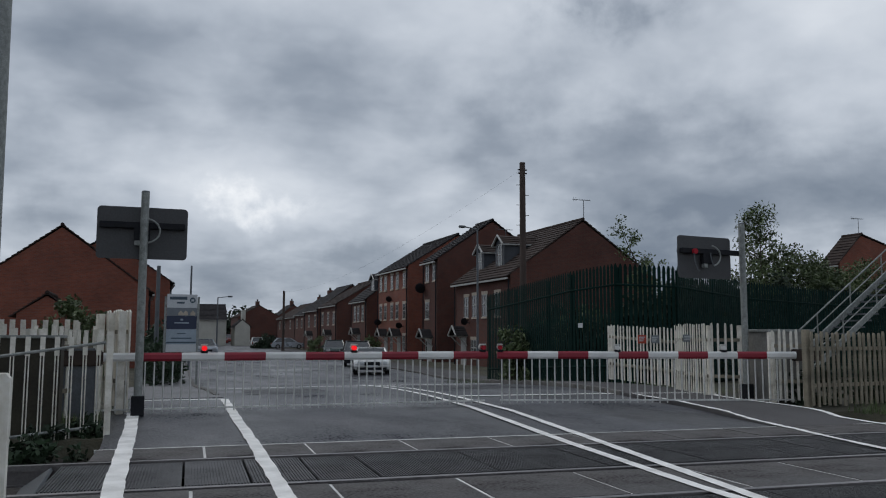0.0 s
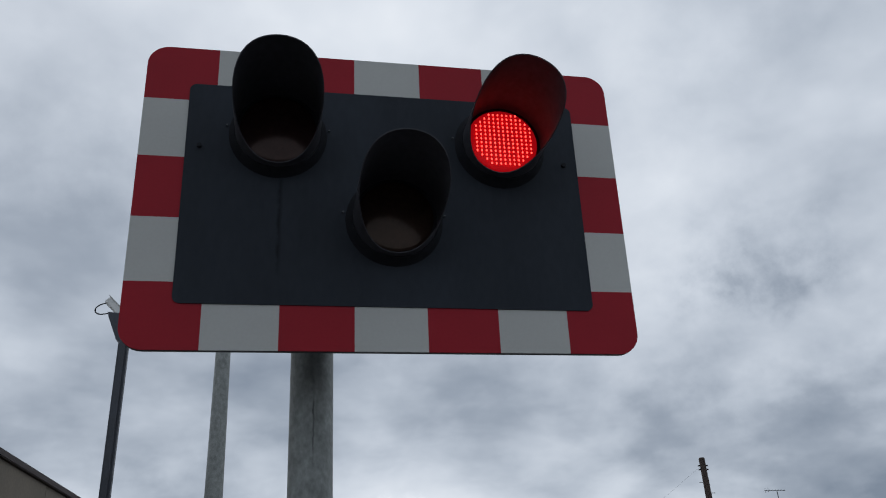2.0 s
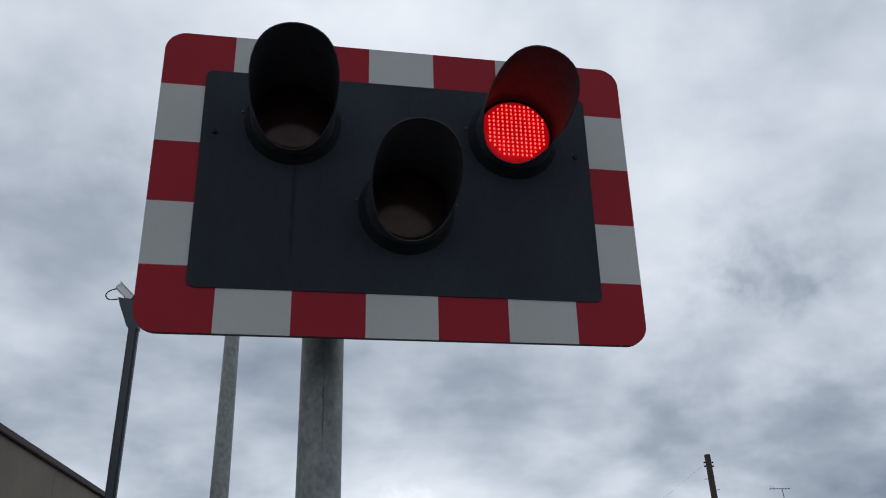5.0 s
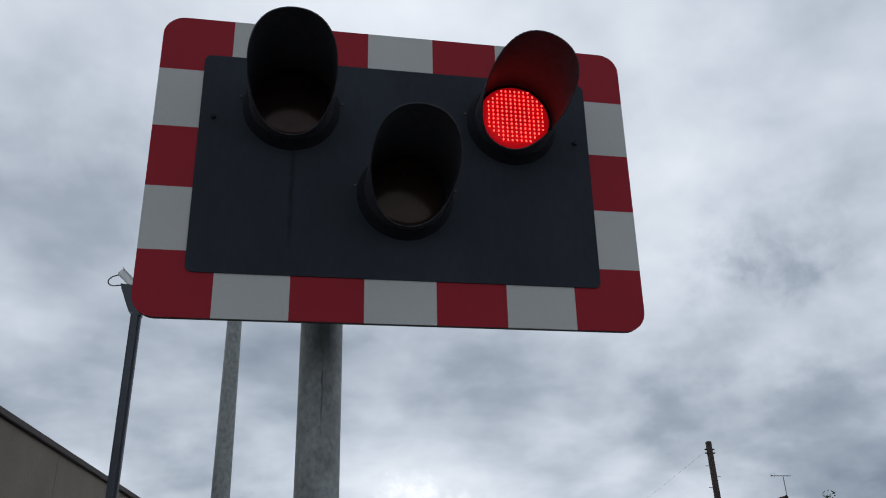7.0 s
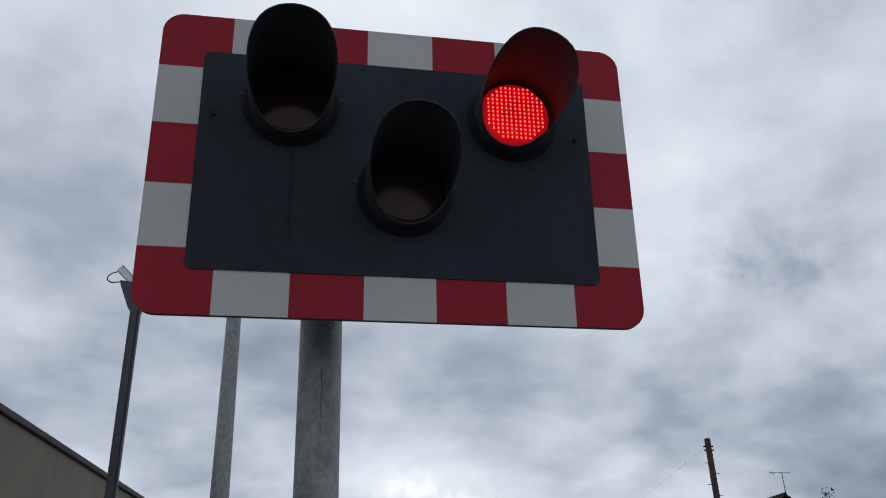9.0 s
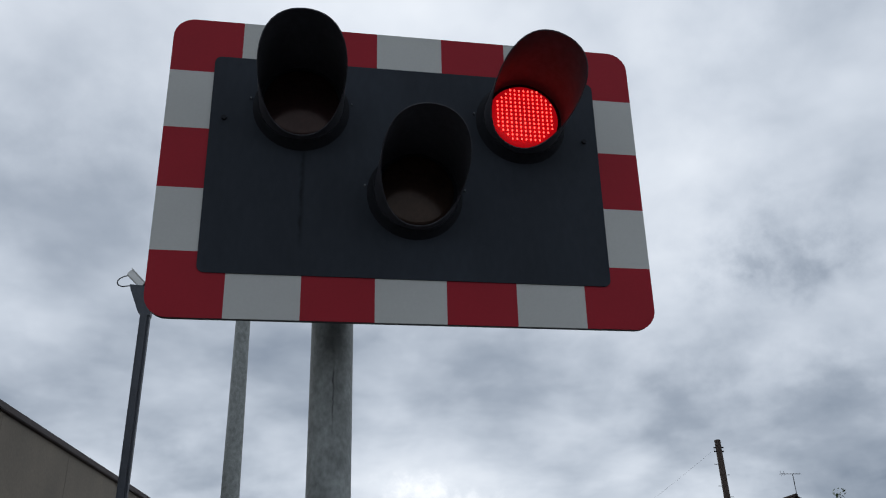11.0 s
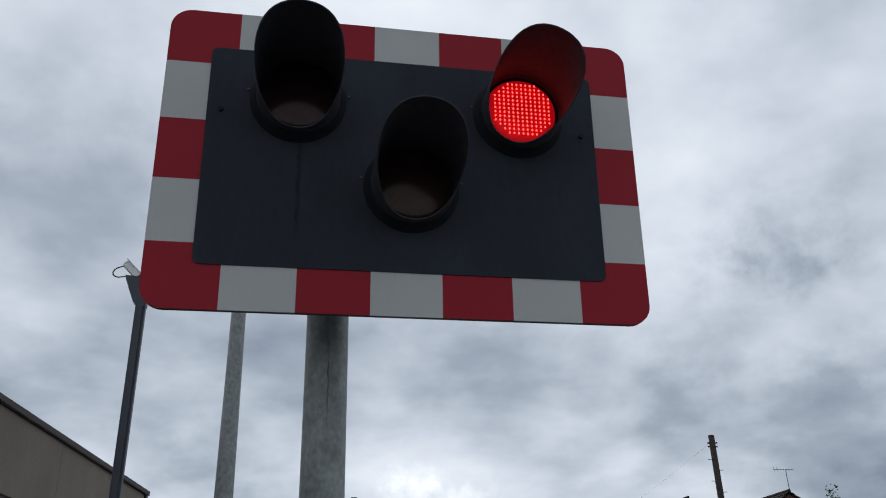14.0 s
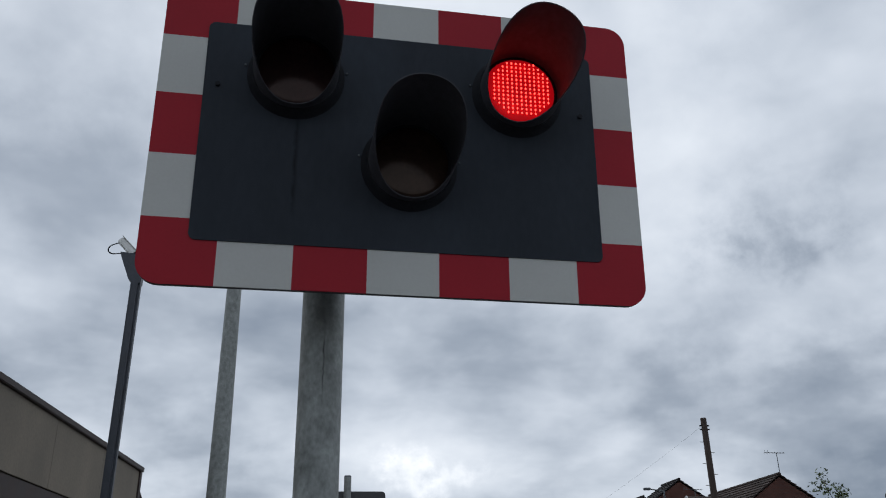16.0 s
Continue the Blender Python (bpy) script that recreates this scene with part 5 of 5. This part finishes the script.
house("brick terrace with chimney beyond the hedge", 6.0, -3, 120, 140, 3.9, 6.3, "brick_dark", "tile", windows=[(y, 2.0, 3.2, 1.2) for y in (122, 127, 132)], chimney=(1.5, 126, 6.3))
house("far brick houses with chimney behind the cottages", 26.0, 18.0, 165, 178, 4.6, 6.8, "brick_dark", "tile_brown", pipes=False, chimney=(22, 168, 6.8), windows=[(168, 2.2, 3.4, 1.2)])
house("far dark brick house closing the street", 34.0, 27.2, 176, 186, 4.8, 7.4, "brick_dark", "tile", pipes=False, chimney=(30.5, 178, 7.4))


# ---- footbridge by the railway ----
t = thing("footbridge", "footbridge with stained concrete parapet and brown steel stairs", "footbridge", (-4.56, 19.63, 0), -3.15)
for k in range(8):
    bm = bmesh.new()
    ya = -22 + k * 2.75
    box(bm, -0.10, 0.0, ya + 0.003, ya + 2.747, 3.21, 4.355, 0.004)
    part("parapet_panel", bm, "concrete_panel", t)
bm = bmesh.new()
box(bm, -0.16, 0.06, -22, 0.22, 4.36, 4.47, 0.012)
part("coping", bm, "brownsteel", t, "dark brown coping")
bm = bmesh.new()
box(bm, -2.3, -0.02, -22, 0, 2.86, 3.19)
part("deck", bm, "brownsteel", t)
bm = bmesh.new()
box(bm, -2.4, -2.3, -22, 0, 3.32, 4.4)
part("far_parapet", bm, "concrete_panel", t)
bm = bmesh.new()
box(bm, -0.13, 0.035, 0.003, 0.17, -0.5, 4.355, 0.008)
part("end_post", bm, "brownsteel", t, "dark brown post closing the parapet")
for yy in (-0.35, -14):
    for xx in (-0.35, -2.1):
        bm = bmesh.new()
        box(bm, xx - 0.2, xx + 0.3, yy - 0.3, yy + 0.4, -0.5, 3.18 if xx > -1 else 2.85, 0.02)
        part("column", bm, "brownsteel", t)
S0, S1 = Vector((0, 0.3, 3.0)), Vector((0, 7.2, -0.3))
for xx in (-0.05, -1.9):
    off = Vector((xx, 0, 0))
    for dz, r in ((0.95, 0.045), (0.0, 0.11)):
        bm = bmesh.new()
        rod(bm, S0 + off + Vector((0, 0, dz)), S1 + off + Vector((0, 0, dz)), r, seg=8)
        part("stair_rail" if dz else "stringer", bm, "brownsteel", t)
    for k in range(13):
        bm = bmesh.new()
        p = S0.lerp(S1, k / 12) + off
        rod(bm, p, p + Vector((0, 0, 0.95)), 0.025, seg=6)
        if k < 12:
            q = S0.lerp(S1, (k + 1) / 12) + off
            rod(bm, p, q + Vector((0, 0, 0.95)), 0.016, seg=5)
        part("stair_bar", bm, "brownsteel", t)
for k in range(18):
    bm = bmesh.new()
    p = S0.lerp(S1, (k + 0.5) / 18)
    box(bm, -1.85, -0.1, p.y - 0.15, p.y + 0.15, p.z - 0.03, p.z + 0.02)
    part("tread", bm, "brownsteel", t)

# steel stairs on the other side
t = thing("steel_stairs", "galvanised steel footbridge stairs with handrails", "stairs", (16.1, 16.6, 0))
rise_per = 0.712
for yy in (0.47, 1.35):
    for dz, r, n in ((0.83, 0.022, "handrail"), (0.50, 0.016, "mid_rail")):
        bm = bmesh.new()
        rod(bm, (0, yy, dz), (9, yy, dz + 9 * rise_per), r, seg=8)
        part(n, bm, "galv", t)
    bm = bmesh.new()
    prism(bm, [(-0.1, 0.0), (0.1, 0.1), (9, 9 * rise_per + 0.08), (9, 9 * rise_per + 0.22), (0, 0.22)], "y", yy - 0.02, yy + 0.02)
    part("stringer", bm, "galv", t)
    for k in range(8):
        bm = bmesh.new()
        x = 0.1 + k * 1.2
        rod(bm, (x, yy, x * rise_per), (x, yy, x * rise_per + 0.83), 0.018, seg=8)
        part("baluster", bm, "galv", t)
for k in range(36):
    bm = bmesh.new()
    x = 0.2 + k * 0.25
    box(bm, x - 0.13, x + 0.13, 0.50, 1.32, x * rise_per - 0.02, x * rise_per + 0.02)
    part("tread", bm, "galv_dark", t)
bm = bmesh.new()
box(bm, 8.8, 12.5, -0.1, 1.5, 6.1, 6.35)
part("landing", bm, "galv_dark", t)
for xx in (9.0, 12.3):
    bm = bmesh.new()
    rod(bm, (xx, 0.7, -0.1), (xx, 0.7, 6.1), 0.1, seg=12)
    part("column", bm, "galv", t)

t = thing("lantern_post", "slim station lamp with tapered lantern", "lamp", (-6.9, 40, rise(40)))
bm = bmesh.new()
rod(bm, (0, 0, 0), (0, 0, 4.3), 0.07, 0.045, seg=12)
part("column", bm, "galv_dark", t)
bm = bmesh.new()
rod(bm, (0, 0, 4.3), (0, 0, 4.85), 0.08, 0.24, seg=12)
part("lantern", bm, "galv_dark", t)
bm = bmesh.new()
rod(bm, (0, 0, 4.85), (0, 0, 4.93), 0.28, 0.26, seg=16)
part("cap", bm, "black", t)


# ---- cars ----
def car(at, rz, paint, label, length=4.2, width=1.76, height=1.5, tall=False):
    c = thing("car", label, "car", (at[0], at[1], rise(at[1])), rz, group="cars in the street")
    L, Wd, Hc = length / 2, width / 2, height
    z0, zb = 0.22, Hc * (0.62 if not tall else 0.60)
    bm = bmesh.new()
    prism(bm, [(-L, z0 + 0.12), (-L + 0.1, z0), (L - 0.1, z0), (L, z0 + 0.15), (L - 0.02, zb - 0.12), (L - 0.25, zb), (-L * 0.45, zb + 0.02), (-L + 0.18, zb - 0.10), (-L, zb - 0.3)], "x", -Wd, Wd)
    bmesh.ops.bevel(bm, geom=bm.edges[:], offset=0.07, segments=2, affect="EDGES", clamp_overlap=True)
    part("body", bm, paint, c, smooth=True)
    bm = bmesh.new()
    prof = [(-L * 0.5, zb - 0.02), (L * 0.86, zb - 0.02), (L * 0.62, Hc), (-L * 0.12, Hc)]
    lo = [bm.verts.new((-(Wd - 0.06) * (1 if z < Hc - 0.1 else 0.80), y, z)) for y, z in prof]
    hi = [bm.verts.new(((Wd - 0.06) * (1 if z < Hc - 0.1 else 0.80), y, z)) for y, z in prof]
    bm.faces.new(lo)
    bm.faces.new(hi[::-1])
    for i in range(4):
        j = (i + 1) % 4
        bm.faces.new((lo[i], hi[i], hi[j], lo[j]))
    part("glasshouse", bm, "glass", c, "dark car windows")
    bm = bmesh.new()
    box(bm, -(Wd - 0.06) * 0.82, (Wd - 0.06) * 0.82, -L * 0.14, L * 0.64, Hc - 0.03, Hc + 0.03, 0.02)
    for sx in (-1, 1):
        x1, x2 = sx * (Wd - 0.05), sx * (Wd - 0.06) * 0.81
        rod(bm, (x1, -L * 0.5, zb), (x2, -L * 0.12, Hc), 0.045, seg=6)
        rod(bm, (x1, L * 0.86, zb), (x2, L * 0.62, Hc), 0.06, seg=6)
        rod(bm, (x1, L * 0.2, zb), (x2, L * 0.22, Hc), 0.04, seg=6)
    part("roof", bm, paint, c)
    for y in (-L * 0.62, L * 0.62):
        for sx in (-1, 1):
            bm = bmesh.new()
            rod(bm, (sx * (Wd - 0.2), y, 0.31), (sx * (Wd + 0.01), y, 0.31), 0.31, seg=24)
            w = part("wheel", bm, "tyre", c, smooth=True)
            bm = bmesh.new()
            rod(bm, (sx * (Wd - 0.05), y, 0.31), (sx * (Wd + 0.02), y, 0.31), 0.19, 0.17, seg=16)
            part("rim", bm, "alloy", w)
    for sx in (-1, 1):
        bm = bmesh.new()
        box(bm, sx * Wd * 0.62 - 0.17, sx * Wd * 0.62 + 0.17, -L - 0.015, -L + 0.12, zb - 0.30, zb - 0.14, 0.03)
        part("headlight", bm, "signwhite", c)
        bm = bmesh.new()
        box(bm, sx * Wd * 0.8 - 0.1, sx * Wd * 0.8 + 0.1, L - 0.1, L + 0.015, zb - 0.32, zb - 0.1, 0.02)
        part("tail_light", bm, "carred", c)
        bm = bmesh.new()
        box(bm, sx * (Wd + 0.1) - 0.1, sx * (Wd + 0.1) + 0.1, -L * 0.42, -L * 0.36, zb - 0.02, zb + 0.13, 0.03)
        part("door_mirror", bm, paint, c)
    bm = bmesh.new()
    box(bm, -Wd * 0.42, Wd * 0.42, -L - 0.012, -L + 0.05, z0 + 0.22, z0 + 0.40, 0.01)
    box(bm, -Wd * 0.8, Wd * 0.8, -L - 0.008, -L + 0.05, z0 + 0.02, z0 + 0.14, 0.01)
    part("grille", bm, "black", c)
    bm = bmesh.new()
    box(bm, -0.26, 0.26, -L - 0.02, -L, z0 + 0.14, z0 + 0.24)
    box(bm, -0.26, 0.26, L, L + 0.02, z0 + 0.3, z0 + 0.41)
    part("number_plate", bm, "signwhite", c, "plain number plate")
    return c


car((10.95, 40.6), -13, "carwhite", "white compact car facing the crossing", 3.8, 1.74, 1.24)
car((12.75, 50.5), -12, "carblack", "dark car parked behind the white car", 4.2, 1.72, 1.5)
car((15.0, 67.0), -11, "cargreen", "dark green estate car parked at the kerb", 4.3, 1.72, 1.45)
car((15.9, 121), 176, "carwhite", "white hatchback driving away down the street", 3.9, 1.7, 1.5)
car((5.5, 76.0), 4, "carsilver", "silver car parked beside the footway", 4.1, 1.72, 1.48)
car((19.0, 113), 84, "carsilver", "silver saloon parked across a driveway", 4.5, 1.75, 1.42)
car((20.0, 122), 90, "carsilver", "silver car parked before a house", 4.2, 1.75, 1.42)
car((16.4, 166.0), 2, "carred", "red van far down the street", 4.6, 1.85, 2.0, True)
car((19.6, 132.0), 10, "carblack", "black car parked far down the street", 4.2, 1.75, 1.45)
car((13.4, 155.0), 2, "carblack", "dark car far down the street", 4.2, 1.75, 1.45)


# ---- trees, hedges, bushes ----
def leaves(points, size, seed, droop=0.5):
    """A mesh of many small leaf blades at the points."""
    r = np.random.RandomState(seed)
    p = np.asarray(points)
    n = len(p)
    a = r.normal(size=(n, 3))
    a /= np.linalg.norm(a, axis=1)[:, None]
    b = np.cross(a, r.normal(size=(n, 3)))
    b /= np.linalg.norm(b, axis=1)[:, None]
    s = size * r.uniform(0.6, 1.35, size=(n, 1))
    vs = np.empty((n, 4, 3))
    vs[:, 0], vs[:, 1], vs[:, 2], vs[:, 3] = p - a * s, p + b * s * 0.45, p + a * s, p - b * s * 0.45
    me = bpy.data.meshes.new("leaves")
    me.from_pydata(vs.reshape(-1, 3).tolist(), [], np.arange(n * 4).reshape(n, 4).tolist())
    return me


def clumps(centres, spread, per, seed):
    r = np.random.RandomState(seed)
    out = []
    for c in centres:
        d = r.normal(size=(per, 3))
        d /= np.linalg.norm(d, axis=1)[:, None]
        out.append(np.array(c) + d * spread * (r.uniform(0, 1, size=(per, 1)) ** 0.45))
    return np.concatenate(out)


def shrub(name, label, category, at, size, n_clumps, per, leaf, seed, mat="leaf", spread=0.35, kind="", stems=6):
    r = np.random.RandomState(seed)
    t = thing(name, label, category, at, kind=kind)
    cs = []
    while len(cs) < n_clumps:
        p = r.uniform(-1, 1, 3)
        if p[0] ** 2 + p[1] ** 2 + max(0, p[2]) ** 2 < 1:
            cs.append(((p[0]) * size[0], p[1] * size[1], (p[2] * 0.5 + 0.5) * size[2] * (1 - 0.25 * r.rand())))
    me = leaves(clumps(cs, spread, per, seed), leaf, seed)
    me.materials.append(M[mat])
    ob = new("foliage", me)
    ob.parent = t
    bm = bmesh.new()
    for k in range(stems):
        c = cs[k]
        rod(bm, (c[0] * 0.2, c[1] * 0.2, -0.1), (c[0] * 0.8, c[1] * 0.8, c[2]), 0.03, 0.008, seg=6)
    part("stems", bm, "bark", t)
    return t


def tree(label, at, h, lean, seed, spread, per, leaf, limbs=14, mat="leaf", thin=False):
    r = np.random.RandomState(seed)
    t = thing("tree", label, "tree", (at[0], at[1], rise(at[1])))
    bm = bmesh.new()
    top = Vector((lean[0], lean[1], h))
    pts = [Vector((0, 0, -0.1)).lerp(top, f) + Vector((0.12 * math.sin(f * 7 + seed), 0.1 * math.cos(f * 5), 0)) for f in np.linspace(0, 1, 8)]
    for k in range(7):
        rod(bm, pts[k], pts[k + 1], 0.09 * (1 - k / 7.5), 0.09 * (1 - (k + 1) / 7.5), seg=8)
    cs = []
    for k in range(limbs):
        f = 0.3 + 0.68 * k / limbs
        base = Vector((0, 0, 0)).lerp(top, f)
        a = r.uniform(0, 6.28)
        reach = spread * (1.15 - f) * r.uniform(0.6, 1.3)
        tip = base + Vector((math.cos(a) * reach, math.sin(a) * reach, reach * r.uniform(0.3, 0.9)))
        rod(bm, base, tip, 0.028, 0.006, seg=5)
        for g in (0.45, 0.75, 1.0):
            cs.append(tuple(base.lerp(tip, g) + Vector(r.normal(size=3) * 0.12)))
    cs.append(tuple(top))
    part("trunk", bm, "bark", t)
    me = leaves(clumps(cs, 0.28 if thin else 0.5, per, seed), leaf, seed)
    me.materials.append(M[mat])
    ob = new("crown", me)
    ob.parent = t
    return t


tree("slender leaning young tree with sparse leaves", (21.6, 30.0), 6.6, (-2.6, 0.3), 11, 1.5, 22, 0.075, 18, thin=True)
tree("slender young tree with sparse leaves by the leaning one", (21.0, 31.0), 5.0, (-0.4, 0.2), 12, 1.3, 30, 0.075, 14, thin=True)
tree("thin birch rising above the hedge", (26.3, 30.0), 7.4, (-0.2, 0.2), 13, 1.9, 60, 0.075, 26)
shrub("bush", "broad dark green bush behind the palisade", "bush", (28.7, 31.0, -0.5), (3.7, 1.8, 6.0), 230, 200, 0.09, 21, "leaf", 0.55)
shrub("bush", "tall bush beside the birch behind the palisade", "bush", (34.5, 33.0, -0.5), (3.4, 1.8, 6.2), 180, 190, 0.09, 22, "leaf", 0.55)
shrub("bush", "low green bush before the green palisade", "bush", (11.3, 24.4, rise(24)), (0.32, 0.8, 2.0), 36, 60, 0.075, 23, "leaf", 0.26)
shrub("bush", "round green garden bush by the white fence", "bush", (-1.5, 22.0, 0.0), (0.85, 0.8, 2.25), 46, 80, 0.07, 24, "leaf", 0.26)
shrub("bush", "ivy and brambles under the footbridge stairs", "bush", (-5.3, 22.5, -0.2), (0.7, 3.0, 1.5), 60, 70, 0.09, 25, "leaf_dark", 0.4)
shrub("bush", "ivy climbing over the footbridge stair rail", "bush", (-4.75, 21.8, 0.1), (0.25, 1.9, 2.3), 46, 70, 0.08, 33, "leaf_dark", 0.35)
shrub("bush", "weeds at the foot of the footbridge column", "bush", (-4.2, 17.5, -0.1), (0.6, 2.2, 1.5), 40, 60, 0.08, 26, "leaf", 0.3)
for x, y, w in ((-1.2, 10.0, 0.7), (-2.3, 9.6, 0.8), (-0.75, 11.0, 0.4)):
    shrub("weeds", "dark weeds on the bank below the railing", "weeds", (x, y, -0.2), (w, 0.35, 0.34), 26, 60, 0.05, int(90 + 10 * w), "leaf_dark", 0.14)
shrub("bush", "small garden bush beside a driveway", "bush", (15.6, 76.0, rise(76)), (0.9, 0.9, 1.9), 30, 50, 0.11, 27, "leaf", 0.35)
shrub("bush", "green shrub before the orange terrace", "bush", (18.7, 69.5, rise(69)), (0.8, 1.0, 2.0), 30, 50, 0.11, 28, "leaf", 0.35)
shrub("hedge", "dark low hedge behind the weathered paling fence", "hedge", (13.2, 11.75, -0.15), (2.6, 0.3, 1.15), 70, 80, 0.06, 92, "leaf_dark", 0.25)
shrub("hedge", "dark garden hedge near the street's end", "hedge", (16.9, 119.0, rise(119)), (1.7, 2.5, 1.9), 40, 50, 0.2, 93, "leaf_dark", 0.5)
shrub("hedge", "dark hedge beside the estate sign", "hedge", (0.9, 36.0, rise(36)), (0.7, 5.5, 2.2), 90, 60, 0.10, 29, "leaf_dark", 0.4)
shrub("hedge", "long low hedge beside the street footway", "hedge", (3.2, 80.0, rise(80)), (0.9, 12, 1.9), 90, 50, 0.14, 30, "leaf_dark", 0.5)
shrub("hedge", "dark hedge close behind the green palisade", "hedge", (12.75, 23.4, rise(23)), (0.6, 3.8, 2.4), 90, 90, 0.08, 32, "leaf_dark", 0.4)
shrub("bush", "scrub seen between the green palisade bars", "bush", (13.3, 24.0, rise(24)), (0.9, 2.8, 2.6), 80, 60, 0.09, 31, "leaf", 0.4)
for k, (x, y, w) in enumerate(((15.2, 21.6, 1.9), (18.6, 23.8, 2.2), (22.6, 25.4, 2.4), (27, 27, 2.6), (32, 28.5, 2.8), (37.5, 30, 3))):
    shrub("hedge", "dense dark hedge behind the green palisade", "hedge", (x, y, rise(y) - 0.1), (w, 0.9, 3.3 + 0.25 * k), 140, 120, 0.11, 40 + k, "leaf_dark", 0.5)
for k, (x, y, h) in enumerate(((22, 215, 9), (34, 225, 8), (12, 235, 8.5), (2, 230, 7), (46, 240, 9), (-12, 240, 8), (60, 235, 8), (25, 197, 9.5), (33, 199, 10), (17, 202, 9))):
    shrub("tree", "distant trees beyond the street's end", "tree", (x, y, -1.5), (8, 3, h), 60, 40, 0.5, 60 + k, "leaf_dark", 1.4)

# grass and weeds along the verges
r = np.random.RandomState(5)
pts = []
for x0, x1, y0, y1, n in ((10.0, 11.2, 20, 28, 900), (-0.9, -0.4, 11.2, 12.6, 160), (10.7, 14, 10.0, 10.6, 420), (11.2, 12.4, 14.5, 21, 500), (-0.35, -0.1, 13.0, 16, 160)):
    pts += [(r.uniform(x0, x1), r.uniform(y0, y1)) for _ in range(n)]
vs, fs = [], []
for x, y in pts:
    a, h = r.uniform(0, 6.28), r.uniform(0.06, 0.26)
    z = rise(y) - 0.07
    dx, dy = 0.008 * math.cos(a), 0.008 * math.sin(a)
    b = len(vs)
    vs += [(x - dx, y - dy, z), (x + dx, y + dy, z), (x + r.uniform(-0.08, 0.08), y + r.uniform(-0.08, 0.08), z + h)]
    fs.append((b, b + 1, b + 2))
me = bpy.data.meshes.new("verge_grass")
me.from_pydata(vs, [], fs)
me.materials.append(M["leaf"])
tagged(new("verge_grass", me), "tufts of grass and weeds along fences and verge", "grass", kind="stuff")

# overhead wire down the street
bm = bmesh.new()
A, B = Vector((14.78, 31, 8.05)), Vector((16.2, 100, 6.2))
tube_path(bm, [A.lerp(B, f) - Vector((0, 0, 1.2 * 4 * f * (1 - f))) for f in np.linspace(0, 1, 16)], 0.0025, 5)
single("overhead_wire", bm, "black", "thin black telephone wire between the wooden poles", "wire")


# dark repair patches in the road
for pts, label in (([(2.1, 17.2), (3.9, 17.5), (4.1, 20.4), (2.3, 20.2)], "dark rectangular asphalt repair in the road"),
                   ([(6.4, 18.0), (8.6, 17.6), (8.8, 20.8), (6.8, 21.2)], "dark asphalt repair beside the centre lines")):
    bm = bmesh.new()
    vs = [bm.verts.new((x, y, rise(y) + 0.001)) for x, y in pts]
    bm.faces.new(vs)
    single("road_patch", bm, "asphalt_new", label, "road patch", "structure")


# ---- notices ----
def notice(at, w, h, mat, label, rz=0):
    t = thing("notice", label, "notice", at, rz, group="notices on the fences")
    bm = bmesh.new()
    box(bm, -w / 2, w / 2, -0.006, 0.006, -h / 2, h / 2, 0.002)
    part("plate", bm, mat, t)
    bm = bmesh.new()
    for k in range(3):
        box(bm, -w * 0.36, w * (0.34 - 0.1 * k), -0.010, -0.007, h * (0.25 - 0.22 * k) - h * 0.05, h * (0.25 - 0.22 * k) + h * 0.05)
    part("lettering_bar", bm, "signwhite" if mat != "signwhite" else "signtext", t)


notice((10.15, 15.42, 1.07), 0.18, 0.18, "signred", "small red notice on the white palings", -25)
notice((10.22, 15.05, 1.07), 0.17, 0.17, "signgrey", "small grey notice on the white palings", -25)
notice((10.13, 13.78, 1.10), 0.22, 0.14, "signgrey", "grey notice on the white gate fence", -25)
notice((11.34, 20.19, 1.42), 0.26, 0.13, "signwhite", "white plate on the green palisade gate", 88)
